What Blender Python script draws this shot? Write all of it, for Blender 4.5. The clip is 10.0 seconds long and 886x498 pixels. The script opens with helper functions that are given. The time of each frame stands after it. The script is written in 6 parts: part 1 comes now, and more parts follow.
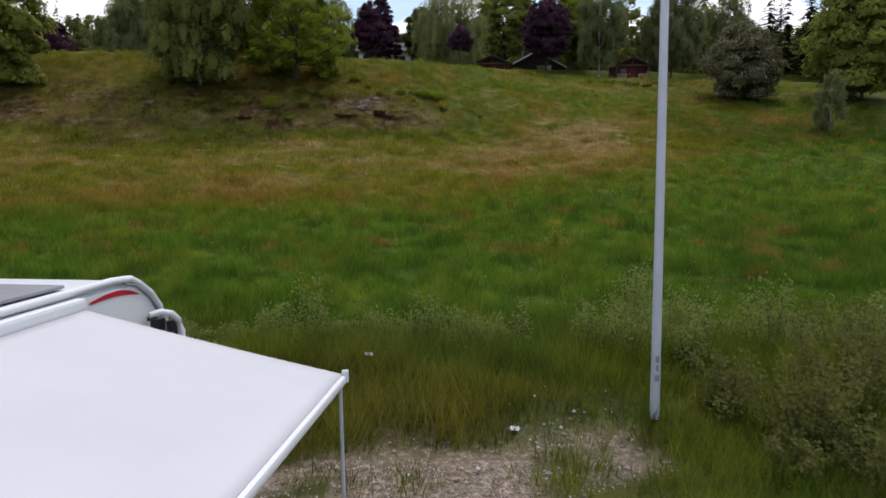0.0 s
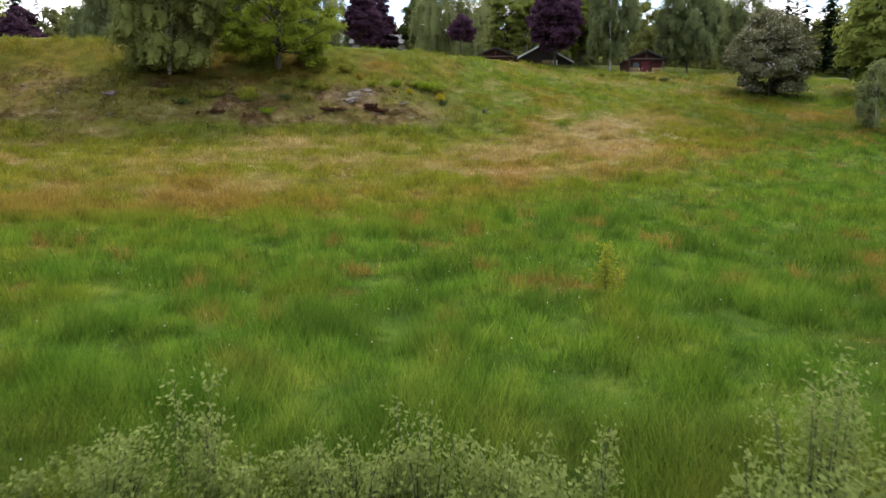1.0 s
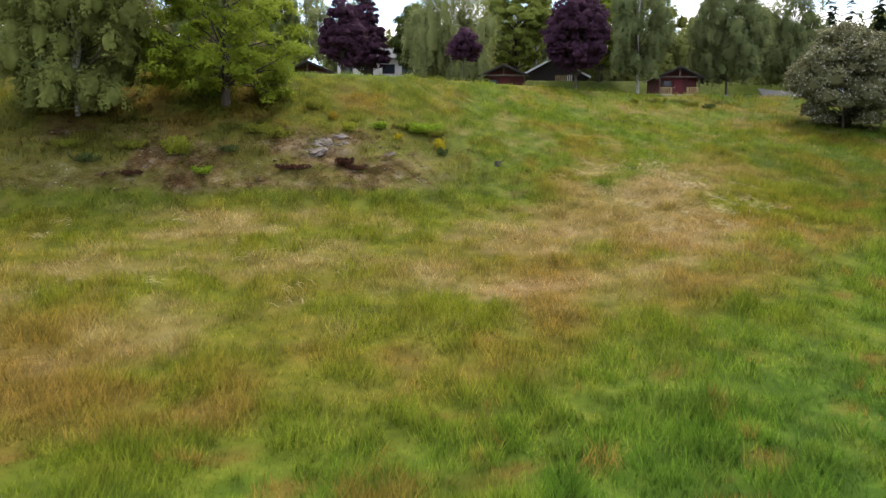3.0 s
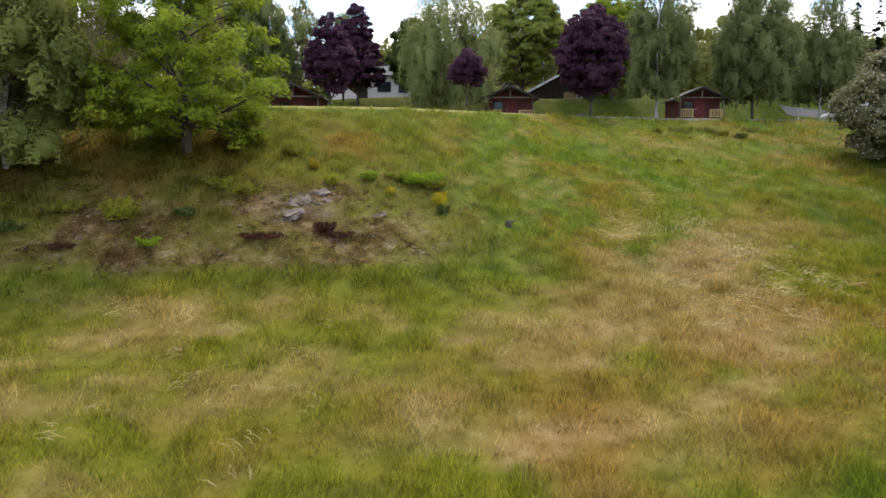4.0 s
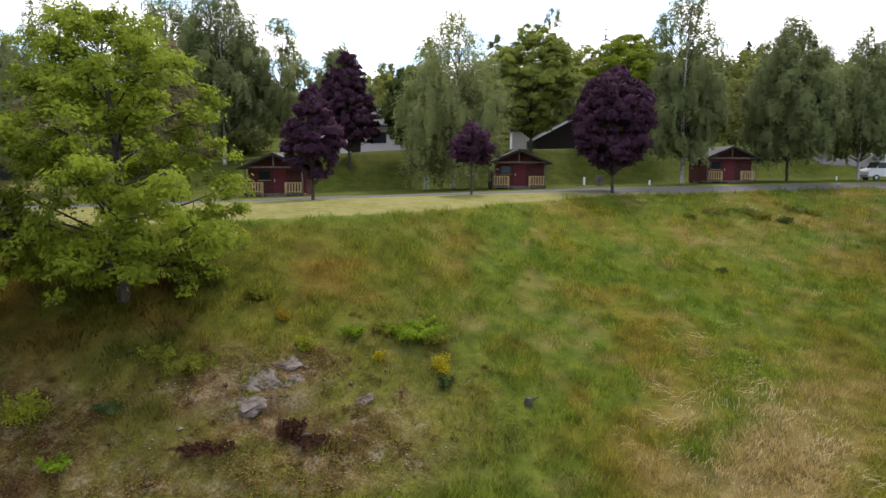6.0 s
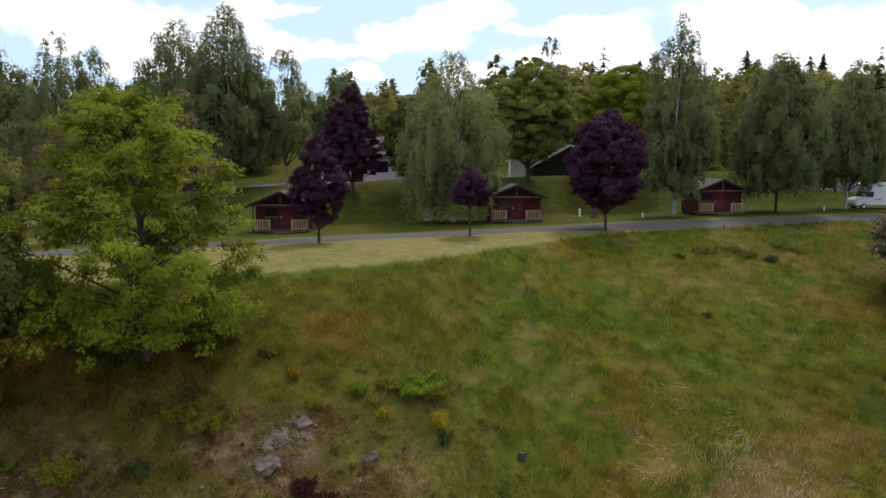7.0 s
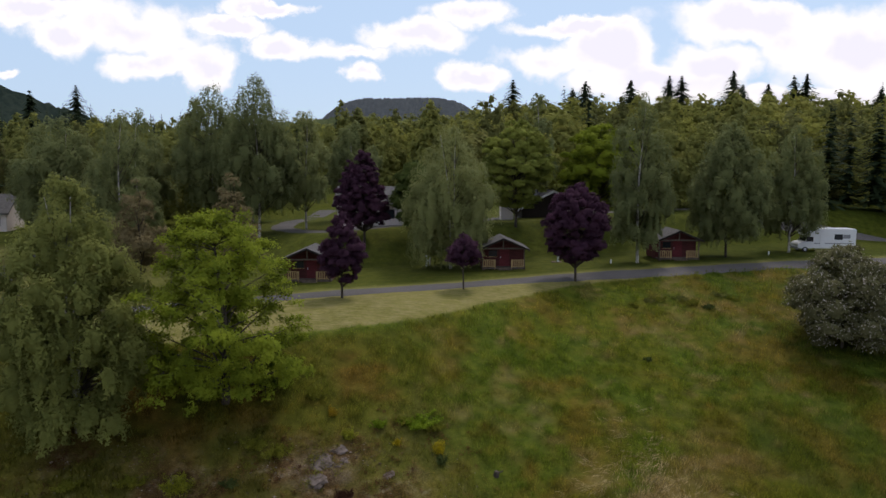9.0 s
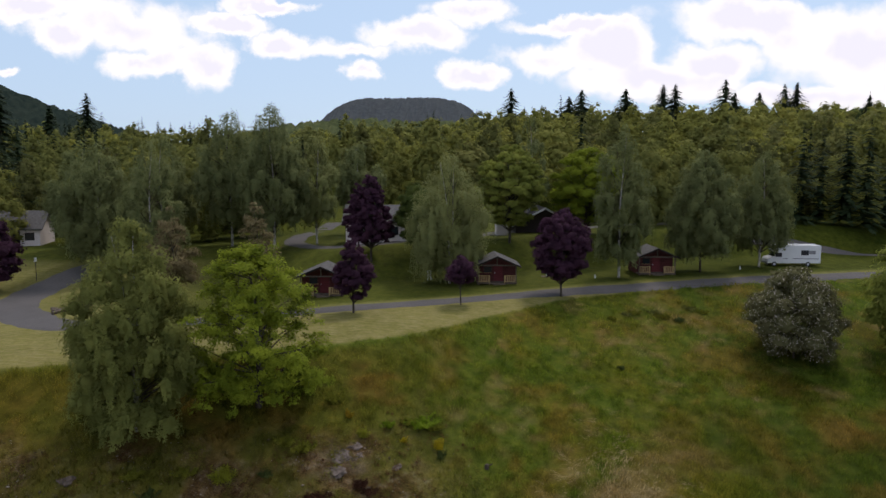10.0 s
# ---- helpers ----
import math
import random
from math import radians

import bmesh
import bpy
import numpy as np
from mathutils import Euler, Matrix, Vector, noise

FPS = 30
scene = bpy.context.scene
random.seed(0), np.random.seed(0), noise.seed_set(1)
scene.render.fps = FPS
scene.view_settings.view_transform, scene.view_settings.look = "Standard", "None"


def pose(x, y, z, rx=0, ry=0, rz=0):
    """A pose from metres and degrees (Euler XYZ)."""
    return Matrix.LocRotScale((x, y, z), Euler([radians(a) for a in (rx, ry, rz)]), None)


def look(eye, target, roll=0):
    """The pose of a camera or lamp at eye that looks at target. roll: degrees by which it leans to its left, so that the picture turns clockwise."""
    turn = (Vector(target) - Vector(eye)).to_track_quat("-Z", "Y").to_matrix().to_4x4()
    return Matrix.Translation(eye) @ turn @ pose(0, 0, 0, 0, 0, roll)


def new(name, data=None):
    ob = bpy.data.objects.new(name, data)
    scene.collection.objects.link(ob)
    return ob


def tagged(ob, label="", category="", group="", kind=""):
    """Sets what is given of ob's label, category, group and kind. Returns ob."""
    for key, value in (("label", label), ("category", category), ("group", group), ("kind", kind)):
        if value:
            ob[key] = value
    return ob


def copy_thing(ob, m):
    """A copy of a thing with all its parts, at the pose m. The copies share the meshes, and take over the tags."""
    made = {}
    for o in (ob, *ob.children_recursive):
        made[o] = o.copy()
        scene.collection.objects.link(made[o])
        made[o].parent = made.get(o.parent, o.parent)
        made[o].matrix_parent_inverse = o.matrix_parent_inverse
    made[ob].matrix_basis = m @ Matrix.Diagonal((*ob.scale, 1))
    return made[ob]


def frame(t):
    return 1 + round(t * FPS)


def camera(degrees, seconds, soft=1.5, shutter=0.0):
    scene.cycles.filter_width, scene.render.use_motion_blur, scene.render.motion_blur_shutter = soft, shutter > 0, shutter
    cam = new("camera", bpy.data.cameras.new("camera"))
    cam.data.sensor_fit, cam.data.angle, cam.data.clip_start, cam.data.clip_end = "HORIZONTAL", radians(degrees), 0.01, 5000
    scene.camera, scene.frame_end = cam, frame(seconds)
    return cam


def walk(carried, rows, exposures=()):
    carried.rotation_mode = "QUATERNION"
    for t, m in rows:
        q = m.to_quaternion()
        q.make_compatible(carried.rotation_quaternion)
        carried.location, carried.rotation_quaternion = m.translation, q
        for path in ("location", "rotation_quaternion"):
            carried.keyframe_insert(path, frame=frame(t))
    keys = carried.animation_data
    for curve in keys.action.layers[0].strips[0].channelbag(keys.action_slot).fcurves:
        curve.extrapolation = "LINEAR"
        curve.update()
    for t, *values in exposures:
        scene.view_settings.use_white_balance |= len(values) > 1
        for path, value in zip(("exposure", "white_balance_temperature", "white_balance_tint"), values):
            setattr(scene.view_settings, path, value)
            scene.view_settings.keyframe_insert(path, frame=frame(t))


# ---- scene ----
cam = camera(64.0, 10.0, soft=1.5, shutter=0.15)
EYE, TILT = 3.5, -6.28
WIDE, DEEP, TURN_PART = 42.0, 77.74, 0.5402
ROWS = [
    (0.0, 0.0, 0.0, 0.0, 0.0, -0.0, -0.0),
    (0.5, -0.0003, 0.0431, 0.0086, -0.05, 0.09, -0.04),
    (1.0, -0.0012, 0.0857, 0.0181, -0.17, 0.1, -0.1),
    (1.5, -0.0014, 0.1285, 0.032, -0.22, 0.1, -0.09),
    (2.0, -0.0012, 0.1717, 0.0641, -0.25, 0.05, -0.07),
    (2.5, -0.0014, 0.2144, 0.1075, -0.28, 0.06, -0.0),
    (4.0, -0.0031, 0.3427, 0.2401, -0.41, 0.13, 0.06),
    (4.5, -0.0033, 0.3847, 0.2854, -0.45, 0.11, 0.04),
    (5.0, -0.0041, 0.4178, 0.3315, -0.51, 0.09, -0.0),
    (5.5, -0.0051, 0.4335, 0.3715, -0.55, 0.01, -0.04),
    (6.0, -0.0059, 0.4365, 0.4088, -0.59, -0.07, -0.08),
    (7.5, -0.0035, 0.3785, 0.5014, -0.41, 0.05, -0.09),
    (8.0, -0.0028, 0.3426, 0.5281, -0.41, 0.06, -0.09),
    (8.5, -0.003, 0.3021, 0.554, -0.44, 0.05, -0.1),
    (9.0, -0.0026, 0.2565, 0.5795, -0.44, 0.01, -0.11),
    (9.5, -0.0024, 0.2075, 0.6038, -0.44, -0.04, -0.12),
    (10.0, -0.002, 0.1553, 0.6295, -0.41, -0.22, -0.16),
]
walk(cam, [(t, pose(0, 0, EYE, TILT) @ pose(WIDE * x, DEEP * y, WIDE * z, 90 + TURN_PART * pitch, roll, TURN_PART * yaw))
           for t, x, y, z, yaw, pitch, roll in ROWS],
     exposures=[(t, e, 6500, tint) for t, e, tint in ((0.0, -0.15, 14), (0.3, 0.25, 14), (0.6, 0.58, 14), (1.0, 0.90, 13), (2.5, 1.05, 12), (4.5, 0.85, 12), (6.0, 0.65, 13),
                                                      (6.7, 0.2, 15), (7.5, -0.32, 16), (10.0, -0.44, 16))])

# ---------------------------------------------------------------- light
SUN_HIGH, SUN_TURN = 58.0, 28.0          # degrees: elevation, and the way it comes from (0 = +y, clockwise)
world = bpy.data.worlds.new("sky")
scene.world = world
world.use_nodes = True
wn, wl = world.node_tree.nodes, world.node_tree.links
wn.clear()


def wnode(kind, **props):
    n = wn.new(kind)
    for key, value in props.items():
        if key == "operation":
            n.operation = value
        elif key == "vector":
            n.inputs[1].default_value = value
        elif key == "value":
            n.inputs[1].default_value = value
    return n


sky = wn.new("ShaderNodeTexSky")
sky.sky_type, sky.sun_disc = "NISHITA", False
sky.sun_elevation, sky.sun_rotation = radians(SUN_HIGH), radians(SUN_TURN)
sky.air_density, sky.dust_density = 1.0, 1.5
coord = wn.new("ShaderNodeTexCoord")
split = wn.new("ShaderNodeSeparateXYZ")
wl.new(coord.outputs["Generated"], split.inputs[0])
# a flat deck of cumulus: direction laid onto a plane above the place
up = wnode("ShaderNodeMath", operation="MAXIMUM", value=0.02)
wl.new(split.outputs["Z"], up.inputs[0])
lift = wnode("ShaderNodeMath", operation="ADD", value=0.16)
wl.new(up.outputs[0], lift.inputs[0])
flat = wnode("ShaderNodeVectorMath", operation="DIVIDE")
deck = wn.new("ShaderNodeCombineXYZ")
for i in range(3):
    wl.new(lift.outputs[0], deck.inputs[i])
wl.new(coord.outputs["Generated"], flat.inputs[0])
wl.new(deck.outputs[0], flat.inputs[1])
push = wnode("ShaderNodeVectorMath", operation="ADD")
push.inputs[1].default_value = (3.1, 0.4, 0.0)
wl.new(flat.outputs[0], push.inputs[0])
puff = wn.new("ShaderNodeTexNoise")
puff.inputs["Scale"].default_value, puff.inputs["Detail"].default_value = 1.25, 7.0
puff.inputs["Roughness"].default_value = 0.52
puff.inputs["Distortion"].default_value = 0.15
wl.new(push.outputs[0], puff.inputs["Vector"])
# the cumulus that hangs over the hills ahead: bearing and height of each, as slopes, and their spread
CLOUDS = ((-0.441, 0.193, 0.097, 0.039), (-0.511, 0.181, 0.047, 0.022), (-0.559, 0.220, 0.073, 0.017), (-0.412, 0.149, 0.055, 0.020), (-0.297, 0.200, 0.042, 0.012),
          (-0.320, 0.137, 0.041, 0.027), (-0.238, 0.224, 0.054, 0.008), (-0.213, 0.169, 0.039, 0.017), (-0.123, 0.166, 0.062, 0.013), (-0.044, 0.184, 0.074, 0.019),
          (-0.115, 0.135, 0.023, 0.016), (0.043, 0.218, 0.058, 0.019), (0.041, 0.131, 0.041, 0.016), (0.141, 0.153, 0.066, 0.025), (0.179, 0.197, 0.093, 0.012),
          (0.238, 0.164, 0.070, 0.036), (0.298, 0.123, 0.117, 0.027), (0.386, 0.151, 0.086, 0.026), (0.426, 0.208, 0.124, 0.026), (0.553, 0.166, 0.109, 0.051),
          (0.502, 0.105, 0.117, 0.014), (-0.592, 0.128, 0.020, 0.007))
ahead = wnode("ShaderNodeMath", operation="MAXIMUM", value=0.05)
wl.new(split.outputs["Y"], ahead.inputs[0])
bearing = wnode("ShaderNodeMath", operation="DIVIDE")
wl.new(split.outputs["X"], bearing.inputs[0])
wl.new(ahead.outputs[0], bearing.inputs[1])
rise = wnode("ShaderNodeMath", operation="DIVIDE")
wl.new(split.outputs["Z"], rise.inputs[0])
wl.new(ahead.outputs[0], rise.inputs[1])
slope = wn.new("ShaderNodeCombineXYZ")
wl.new(bearing.outputs[0], slope.inputs[0])
wl.new(rise.outputs[0], slope.inputs[1])
ragged = wn.new("ShaderNodeTexNoise")
ragged.inputs["Scale"].default_value, ragged.inputs["Detail"].default_value = 9.0, 6.0
wl.new(slope.outputs[0], ragged.inputs["Vector"])
swirl = wn.new("ShaderNodeTexNoise")
swirl.inputs["Scale"].default_value, swirl.inputs["Detail"].default_value = 12.0, 9.0
swirl.inputs["Roughness"].default_value = 0.62
wl.new(slope.outputs[0], swirl.inputs["Vector"])
centred = wnode("ShaderNodeVectorMath", operation="SUBTRACT")
centred.inputs[1].default_value = (0.5, 0.5, 0.5)
wl.new(swirl.outputs["Color"], centred.inputs[0])
small = wnode("ShaderNodeVectorMath", operation="MULTIPLY")
small.inputs[1].default_value = (0.125, 0.060, 0.0)
wl.new(centred.outputs[0], small.inputs[0])
torn = wnode("ShaderNodeVectorMath", operation="ADD")
wl.new(slope.outputs[0], torn.inputs[0])
wl.new(small.outputs[0], torn.inputs[1])
best = None
for cx, cz, rx, rz in CLOUDS:
    mv = wn.new("ShaderNodeMapping")
    mv.inputs["Location"].default_value = (-cx / rx, -cz / rz, 0)
    mv.inputs["Scale"].default_value = (1 / rx, 1 / rz, 0)
    wl.new(torn.outputs[0], mv.inputs["Vector"])
    ln = wnode("ShaderNodeVectorMath", operation="LENGTH")
    wl.new(mv.outputs[0], ln.inputs[0])
    if best is None:
        best = ln.outputs["Value"]
    else:
        mn = wnode("ShaderNodeMath", operation="MINIMUM")
        wl.new(best, mn.inputs[0])
        wl.new(ln.outputs["Value"], mn.inputs[1])
        best = mn.outputs[0]
mess = wnode("ShaderNodeMath", operation="MULTIPLY", value=2.58)
wl.new(ragged.outputs["Fac"], mess.inputs[0])
body = wnode("ShaderNodeMath", operation="SUBTRACT")          # ragged edge less distance
wl.new(mess.outputs[0], body.inputs[0])
wl.new(best, body.inputs[1])
near = wn.new("ShaderNodeMapRange")
near.inputs["From Min"].default_value, near.inputs["From Max"].default_value = -0.10, 0.50
near.interpolation_type = "SMOOTHSTEP"
wl.new(body.outputs[0], near.inputs["Value"])
deckmap = wn.new("ShaderNodeMapRange")
deckmap.inputs["From Min"].default_value, deckmap.inputs["From Max"].default_value = 0.47, 0.57
deckmap.interpolation_type = "SMOOTHSTEP"
wl.new(puff.outputs["Fac"], deckmap.inputs["Value"])
over = wn.new("ShaderNodeMapRange")                            # the rest of the sky carries the same broken deck
over.inputs["From Min"].default_value, over.inputs["From Max"].default_value = 0.26, 0.36
wl.new(rise.outputs[0], over.inputs["Value"])
pick = wn.new("ShaderNodeMix")
pick.data_type = "FLOAT"
wl.new(over.outputs["Result"], pick.inputs[0])
wl.new(near.outputs["Result"], pick.inputs[2])
wl.new(deckmap.outputs["Result"], pick.inputs[3])
cover = wn.new("ShaderNodeMapRange")
cover.inputs["To Min"].default_value, cover.inputs["To Max"].default_value = 0.0, 1.0
wl.new(pick.outputs[0], cover.inputs["Value"])
shade = wn.new("ShaderNodeValToRGB")
shade.color_ramp.elements[0].position, shade.color_ramp.elements[1].position = 0.62, 1.25
shade.color_ramp.elements[0].color = (1.0, 1.0, 1.0, 1)
shade.color_ramp.elements[1].color = (0.86, 0.86, 0.94, 1)
wl.new(body.outputs[0], shade.inputs["Fac"])
blue = wn.new("ShaderNodeBackground")
blue.inputs["Strength"].default_value = 0.15
wl.new(sky.outputs[0], blue.inputs["Color"])
veil = wn.new("ShaderNodeBackground")                           # thin high haze that pales the blue
veil.inputs["Color"].default_value, veil.inputs["Strength"].default_value = (0.56, 0.77, 1.0, 1), 1.32
pale = wn.new("ShaderNodeMixShader")
pale.inputs["Fac"].default_value = 0.72
wl.new(blue.outputs[0], pale.inputs[1])
wl.new(veil.outputs[0], pale.inputs[2])
white = wn.new("ShaderNodeBackground")
white.inputs["Strength"].default_value = 1.42
wl.new(shade.outputs[0], white.inputs["Color"])
both = wn.new("ShaderNodeMixShader")
wl.new(cover.outputs["Result"], both.inputs["Fac"])
wl.new(pale.outputs[0], both.inputs[1])
wl.new(white.outputs[0], both.inputs[2])
world_out = wn.new("ShaderNodeOutputWorld")
wl.new(both.outputs[0], world_out.inputs["Surface"])

sun = new("sun", bpy.data.lights.new("sun", "SUN"))
sun.data.energy, sun.data.angle, sun.data.color = 2.5, radians(11), (1.0, 0.93, 0.82)
_a, _e = radians(SUN_TURN), radians(SUN_HIGH)
sun.matrix_world = look((0, 0, 60), Vector((0, 0, 60)) - Vector((math.sin(_a) * math.cos(_e), math.cos(_a) * math.cos(_e), math.sin(_e))))

# ---------------------------------------------------------------- materials


class Mat:
    """A small builder of node materials."""

    def __init__(self, name, rough=0.8, metal=0.0):
        self.m = bpy.data.materials.new(name)
        self.m.use_nodes = True
        self.n, self.l = self.m.node_tree.nodes, self.m.node_tree.links
        self.b = self.n["Principled BSDF"]
        self.b.inputs["Roughness"].default_value, self.b.inputs["Metallic"].default_value = rough, metal
        self.b.inputs["Specular IOR Level"].default_value = 0.3
        self.co = self.n.new("ShaderNodeTexCoord").outputs["Object"]

    def noise(self, scale, detail=4.0, rough=0.55, stretch=None):
        t = self.n.new("ShaderNodeTexNoise")
        t.inputs["Scale"].default_value, t.inputs["Detail"].default_value, t.inputs["Roughness"].default_value = scale, detail, rough
        src = self.co
        if stretch:
            mp = self.n.new("ShaderNodeMapping")
            mp.inputs["Scale"].default_value = stretch
            self.l.new(src, mp.inputs["Vector"])
            src = mp.outputs[0]
        self.l.new(src, t.inputs["Vector"])
        return t.outputs["Fac"]

    def ramp(self, fac, *stops):
        r = self.n.new("ShaderNodeValToRGB")
        e = r.color_ramp.elements
        while len(e) < len(stops):
            e.new(0.5)
        for k, (p, c) in enumerate(stops):
            e[k].position = p
            e[k].color = (*c, 1) if len(c) == 3 else c
        self.l.new(fac, r.inputs["Fac"])
        return r.outputs[0]

    def mix(self, fac, a, b, kind="MIX"):
        x = self.n.new("ShaderNodeMix")
        x.data_type, x.blend_type = "RGBA", kind
        for sock, v in ((x.inputs[0], fac), (x.inputs[6], a), (x.inputs[7], b)):
            if isinstance(v, (int, float)):
                sock.default_value = v
            elif isinstance(v, tuple):
                sock.default_value = (*v, 1) if len(v) == 3 else v
            else:
                self.l.new(v, sock)
        return x.outputs[2]

    def attr(self, name):
        a = self.n.new("ShaderNodeAttribute")
        a.attribute_name = name
        return a.outputs["Fac"]

    def island(self):
        return self.n.new("ShaderNodeNewGeometry").outputs["Random Per Island"]

    def piece(self):
        return self.n.new("ShaderNodeObjectInfo").outputs["Random"]

    def colour(self, c):
        if isinstance(c, tuple):
            self.b.inputs["Base Color"].default_value = (*c, 1)
        else:
            self.l.new(c, self.b.inputs["Base Color"])
        return self

    def bump(self, fac, strength=0.3, distance=0.02):
        bp = self.n.new("ShaderNodeBump")
        bp.inputs["Strength"].default_value, bp.inputs["Distance"].default_value = strength, distance
        self.l.new(fac, bp.inputs["Height"])
        self.l.new(bp.outputs[0], self.b.inputs["Normal"])
        return self

    def thin(self, part, colour):
        """Light that passes through leaves and blades."""
        t = self.n.new("ShaderNodeBsdfTranslucent")
        if isinstance(colour, tuple):
            t.inputs["Color"].default_value = (*colour, 1)
        else:
            self.l.new(colour, t.inputs["Color"])
        x = self.n.new("ShaderNodeMixShader")
        x.inputs[0].default_value = part
        out = self.n["Material Output"]
        self.l.new(self.b.outputs[0], x.inputs[1])
        self.l.new(t.outputs[0], x.inputs[2])
        self.l.new(x.outputs[0], out.inputs["Surface"])
        return self


def plain(name, c, rough=0.6, metal=0.0, vary=0.12, scale=3.0):
    m = Mat(name, rough, metal)
    lo, hi = tuple(v * (1 - vary) for v in c), tuple(min(1, v * (1 + vary)) for v in c)
    m.colour(m.ramp(m.noise(scale, 6), (0.3, lo), (0.7, hi)))
    m.bump(m.noise(scale * 12, 3), 0.08, 0.01)
    return m.m


def leaf_mat(name, dark, light, through_part=0.35, patch=0.35):
    m = Mat(name, 0.75)
    m.b.inputs["Specular IOR Level"].default_value = 0.06
    lo, hi = tuple(0.66 * d + 0.34 * b for d, b in zip(dark, light)), tuple(0.30 * d + 0.70 * b for d, b in zip(dark, light))
    c = m.ramp(m.island(), (0.0, lo), (1.0, hi))
    c2 = m.ramp(m.noise(patch * 1.6, 4), (0.34, dark), (0.66, light))
    c3 = m.mix(0.55, c, c2)
    m.colour(c3)
    m.thin(through_part, c3)
    return m.m


def grass_colour(m):
    """Grass by its kind: attributes give where it is straw, red-brown, mossy, lush or painted as shaded."""
    fine = m.noise(1.1, 5)
    mid = m.noise(0.22, 4)
    green = m.ramp(fine, (0.30, (0.049, 0.108, 0.011)), (0.5, (0.089, 0.168, 0.018)), (0.72, (0.163, 0.232, 0.030)))
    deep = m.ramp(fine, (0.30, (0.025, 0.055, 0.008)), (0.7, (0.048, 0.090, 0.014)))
    olive = m.ramp(fine, (0.30, (0.088, 0.099, 0.009)), (0.5, (0.152, 0.162, 0.014)), (0.72, (0.232, 0.218, 0.026)))
    straw = m.ramp(m.noise(0.9, 5), (0.30, (0.215, 0.138, 0.050)), (0.52, (0.340, 0.232, 0.108)), (0.72, (0.465, 0.345, 0.200)))
    rust = m.ramp(fine, (0.3, (0.146, 0.092, 0.020)), (0.7, (0.282, 0.160, 0.044)))
    lawn = m.mix(m.ramp(m.noise(1.9, 6, 0.65, (0.5, 1.6, 1)), (0.40, (0, 0, 0)), (0.66, (0.7, 0.7, 0.7))), m.ramp(mid, (0.3, (0.118, 0.116, 0.026)), (0.7, (0.182, 0.166, 0.052))), (0.235, 0.205, 0.100))
    earth = m.ramp(m.noise(1.7, 6, 0.65), (0.30, (0.040, 0.023, 0.010)), (0.46, (0.088, 0.054, 0.022)), (0.58, (0.140, 0.098, 0.052)), (0.70, (0.235, 0.190, 0.140)))
    moss = m.ramp(m.noise(1.4, 5), (0.30, (0.046, 0.047, 0.008)), (0.7, (0.112, 0.102, 0.018)))
    scrub = m.mix(m.ramp(m.noise(0.42, 5, 0.6), (0.55, (0, 0, 0)), (0.72, (1, 1, 1))), earth, moss)
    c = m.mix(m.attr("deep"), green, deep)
    c = m.mix(m.attr("olive"), c, olive)
    c = m.mix(m.attr("rust"), c, rust)
    c = m.mix(m.attr("straw"), c, straw)
    c = m.mix(m.attr("scrub"), c, scrub)
    return m.mix(m.attr("lawn"), c, lawn)


def make_ground():
    m = Mat("meadow_ground", 0.95)
    m.b.inputs["Specular IOR Level"].default_value = 0.05
    g = grass_colour(m)
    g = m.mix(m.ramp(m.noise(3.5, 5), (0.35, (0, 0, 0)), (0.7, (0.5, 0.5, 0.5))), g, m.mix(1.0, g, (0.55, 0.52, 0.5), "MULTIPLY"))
    # soil under long grass is darkened by colour, as shade between the blades
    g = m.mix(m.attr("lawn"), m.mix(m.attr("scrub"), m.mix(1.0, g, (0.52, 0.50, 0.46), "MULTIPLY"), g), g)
    crumb = m.ramp(m.noise(11.0, 5, 0.75), (0.36, (0.30, 0.28, 0.26)), (0.5, (0.85, 0.84, 0.82)), (0.66, (1.45, 1.40, 1.36)))
    g = m.mix(m.attr("scrub"), g, m.mix(1.0, g, crumb, "MULTIPLY"))
    stone = m.ramp(m.noise(9.0, 8, 0.8), (0.36, (0.075, 0.052, 0.034)), (0.52, (0.20, 0.155, 0.125)), (0.66, (0.42, 0.36, 0.335)))
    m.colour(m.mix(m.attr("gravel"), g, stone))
    m.bump(m.noise(5.0, 6, 0.65), 0.6, 0.12)
    return m.m


def make_blade():
    m = Mat("grass_blades", 0.8)
    m.b.inputs["Specular IOR Level"].default_value = 0.0
    c = grass_colour(m)
    c = m.mix(m.ramp(m.island(), (0.0, (0, 0, 0)), (1.0, (1, 1, 1))), m.mix(1.0, c, (0.62, 0.68, 0.62), "MULTIPLY"), m.mix(1.0, c, (1.42, 1.34, 1.35), "MULTIPLY"))
    m.colour(c)
    m.thin(0.5, c)
    return m.m


def make_asphalt():
    m = Mat("asphalt", 0.9)
    m.b.inputs["Specular IOR Level"].default_value = 0.12
    a = m.ramp(m.noise(0.35, 5), (0.3, (0.054, 0.048, 0.047)), (0.7, (0.082, 0.073, 0.072)))
    m.colour(m.mix(0.35, a, m.ramp(m.noise(30, 3), (0.3, (0.05, 0.05, 0.053)), (0.7, (0.18, 0.18, 0.187)))))
    m.bump(m.noise(40, 3), 0.3, 0.01)
    return m.m


def make_bark(name, dark, light, scale=(6, 6, 1.2)):
    m = Mat(name, 0.9)
    f = m.noise(1.6, 6, 0.65, scale)
    m.colour(m.ramp(f, (0.35, dark), (0.65, light)))
    m.bump(f, 0.5, 0.05)
    return m.m


